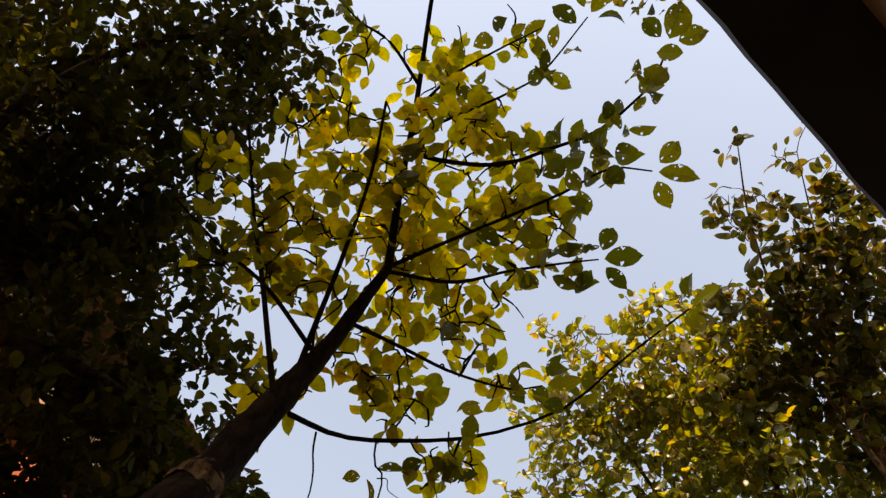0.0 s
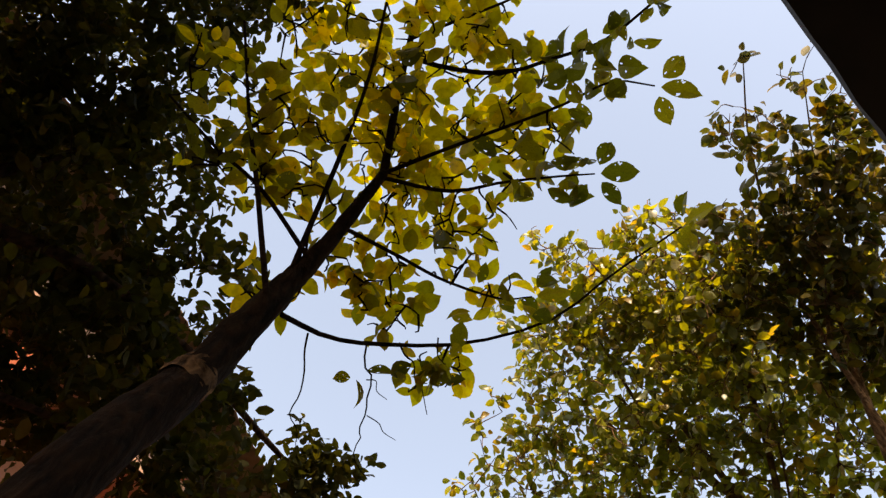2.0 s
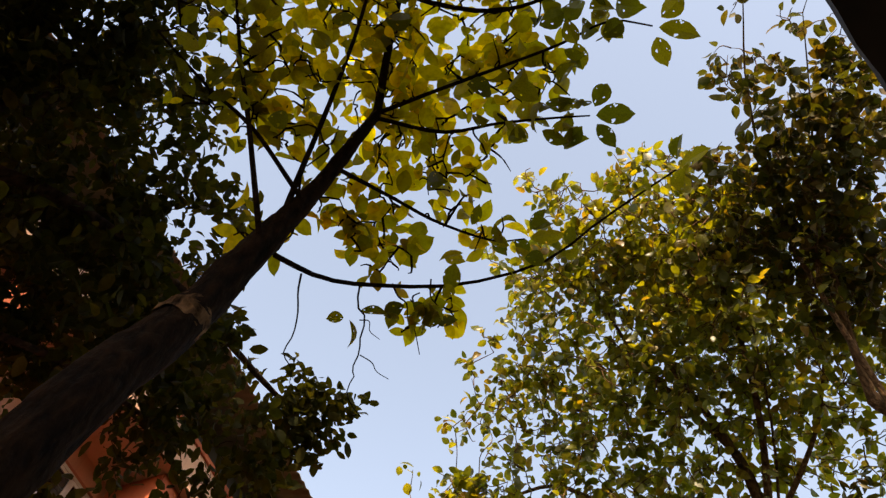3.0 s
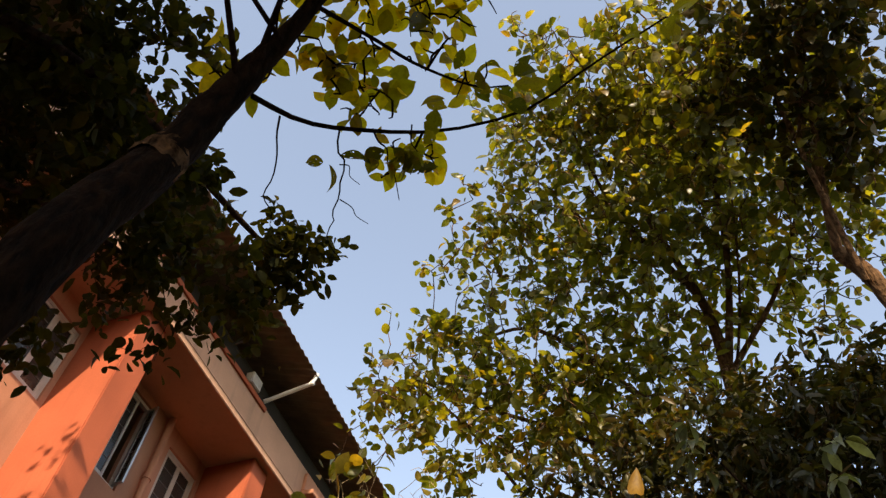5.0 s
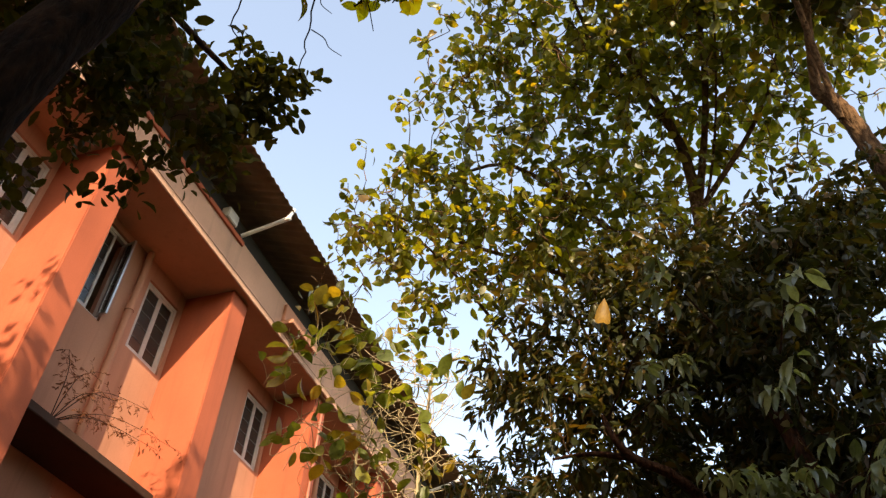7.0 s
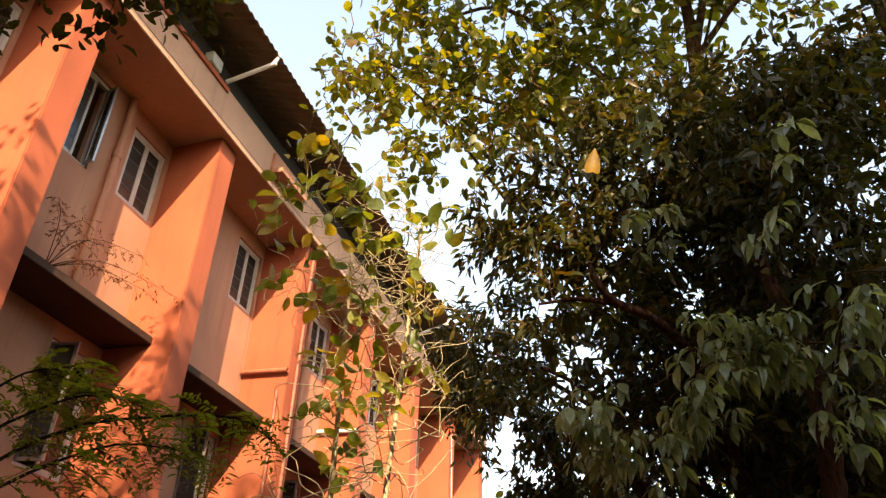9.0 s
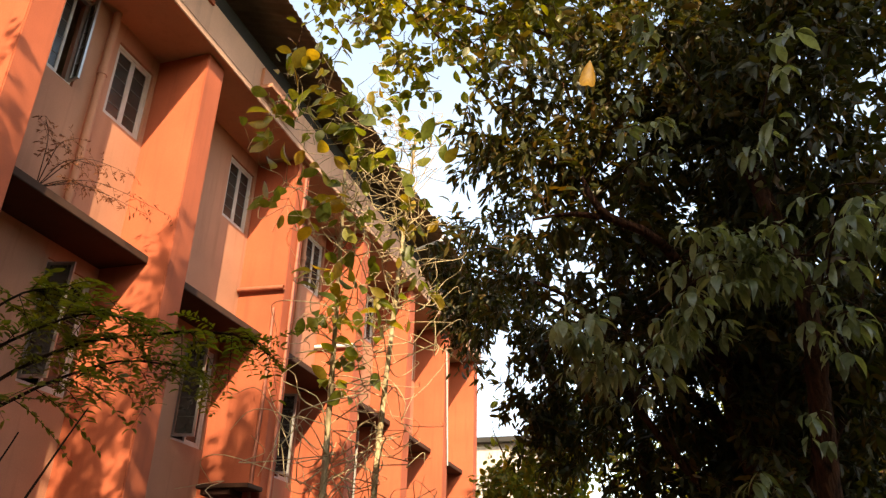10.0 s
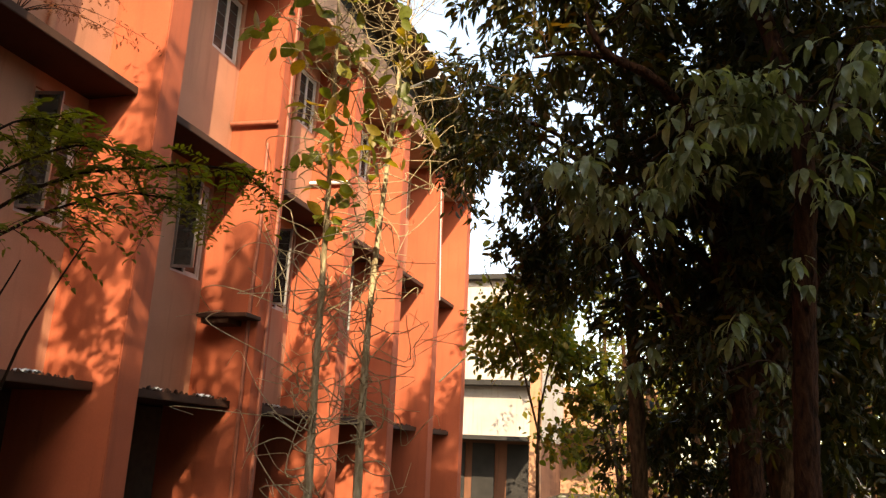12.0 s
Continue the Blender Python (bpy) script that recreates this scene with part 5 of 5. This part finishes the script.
# ---- far buildings ----
far = thing("house", "white limewashed house with a dark ledge and open ground floor", "house")
box("wall", (-12.0, 30.0, 2.3), (-5.5, 38.0, 8.6), WHITEWALL, far)
box("ground_wall", (-12.0, 30.4, -0.2), (-5.6, 37.9, 2.3), BROWNWALL, far)
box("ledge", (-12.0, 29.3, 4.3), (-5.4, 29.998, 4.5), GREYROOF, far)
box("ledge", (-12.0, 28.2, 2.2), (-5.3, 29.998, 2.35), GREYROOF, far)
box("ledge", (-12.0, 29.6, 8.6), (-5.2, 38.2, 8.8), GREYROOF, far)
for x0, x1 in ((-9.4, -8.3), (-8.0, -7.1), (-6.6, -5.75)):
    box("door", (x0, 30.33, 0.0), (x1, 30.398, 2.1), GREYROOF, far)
post = thing("post", "weathered pale concrete post beside the path", "post", (-4.55, 25.0, 0.0))
box("shaft", (-0.17, -0.17, -0.2), (0.17, 0.17, 4.9), PINKWALL, post, bevel=0.02)
far2 = thing("house", "low pale orange house with a dark porch roof", "house")
box("wall", (-9.0, 40.0, -0.2), (-1.0, 47.0, 5.2), PINKWALL, far2)
box("porch_roof", (-6.6, 36.5, 2.9), (-3.2, 39.998, 3.05), GREYROOF, far2)


def far_wood():
    rng = np.random.default_rng(61)
    wood = thing("woodland", "shady thicket of thin trunks and dark leaves", "trees", kind="stuff")
    items, P = [], []
    for _ in range(70):
        y = 9 + 22 * rng.random()
        x = -0.085 * (y + 1) + 10 * rng.random() + 0.3
        h = 3 + 5 * rng.random()
        r = 0.04 + 0.07 * rng.random()
        a = np.array((x, y, -0.1))
        b = a + np.array((rng.standard_normal() * 0.4, rng.standard_normal() * 0.4, h))
        p = smooth_path([a, (a + b) / 2 + rng.standard_normal(3) * 0.12, b], 8)
        items.append(tube_arrays(p, np.linspace(r, r * 0.5, 8), 6))
        for _ in range(9):
            q = b + rng.standard_normal(3) * np.array((0.9, 0.9, 1.3)) - np.array((0, 0, 0.6))
            P.append(q + rng.standard_normal((34, 3)) * 0.28)
        for _ in range(2):
            q = np.array((x, y, 0.5)) + rng.standard_normal(3) * np.array((0.7, 0.7, 0.3))
            P.append(q + rng.standard_normal((22, 3)) * 0.22)
    v, f = join_arrays(items)
    tagged(from_arrays("thicket_stem", v, f, BARK_B, wood), kind="stuff")
    P = np.vstack(P)
    P = P[P[:, 2] > 0.05]
    n = len(P)
    leaves_mesh("thicket_foliage", P, rng.standard_normal((n, 3)) + np.array((0, 0, -0.5)), rng.standard_normal((n, 3)) * 0.8 + np.array((0, 0, 1)), 0.2 * (0.6 + 0.7 * rng.random(n)), "tiny", LEAF_C, wood, rng)

    # bushes out of view, put here to keep sun and sky off the ground floor
    under = thing("added_undergrowth", "dense dark bushes added out of view to darken the ground floor", "bushes", kind="stuff")
    n = 3600
    P = np.stack([rng.uniform(-5.1, -3.5, n), rng.uniform(-6.5, 0.2, n), 2.9 * rng.random(n)], -1)
    P = P[P[:, 2] < 2.2 + 0.7 * np.sin(P[:, 1] * 2.1) * np.sin(P[:, 0] * 3.0 + 1)]
    n = len(P)
    leaves_mesh("bush_foliage", P, rng.standard_normal((n, 3)), rng.standard_normal((n, 3)) + np.array((0, 0, 0.8)), 0.24 * (0.6 + 0.7 * rng.random(n)), "simple", LEAF_B, under, rng)
    items = [tube_arrays(smooth_path([(x, y, -0.1), (x + 0.1, y - 0.1, 0.8), (x + 0.05, y + 0.15, 1.8)], 6), np.linspace(0.03, 0.008, 6), 6)
             for x, y in zip(rng.uniform(-4.9, -3.7, 26), rng.uniform(-6.2, 0.0, 26))]
    v, f = join_arrays(items)
    tagged(from_arrays("bush_stem", v, f, BARK_B, under), kind="stuff")

    # ring of trees added to cut the low sky's light on the walls
    ring = thing("sky_block_belt", "belt of dense dark trees added to close the grounds and block low sky light", "trees", kind="stuff")
    n = 12000
    ang = np.concatenate([rng.uniform(-200, -40, 2 * n // 3), rng.uniform(-40, 62, n - 2 * n // 3)]) * np.pi / 180
    rad = np.where(ang < -0.7, 17.0, 24.0) + 5 * rng.random(n)
    top = 10.5 + 1.5 * np.sin(ang * 5) + 1.2 * np.sin(ang * 13)
    P = np.stack([rad * np.cos(ang), rad * np.sin(ang), top * rng.random(n) ** 0.8], -1)
    P = P[~((P[:, 0] < -3.0) & (P[:, 1] > -13))]
    n = len(P)
    leaves_mesh("belt_foliage", P, rng.standard_normal((n, 3)), rng.standard_normal((n, 3)) + np.array((0, 0, 0.6)), 0.9 * (0.6 + 0.7 * rng.random(n)), "tiny", LEAF_B, ring, rng)
    items = []
    for _ in range(60):
        a = rng.uniform(-200, 62) * np.pi / 180
        q = np.array((27 * np.cos(a), 27 * np.sin(a), -0.1))
        if q[0] < -4 and q[1] > -12:
            continue
        items.append(tube_arrays(smooth_path([q, q + np.array((0.3, 0.2, 4.0)), q + np.array((0.1, 0.5, 8.0))], 6), np.linspace(0.2, 0.08, 6), 6))
    v, f = join_arrays(items)
    tagged(from_arrays("belt_stem", v, f, BARK_B, ring), kind="stuff")


far_wood()
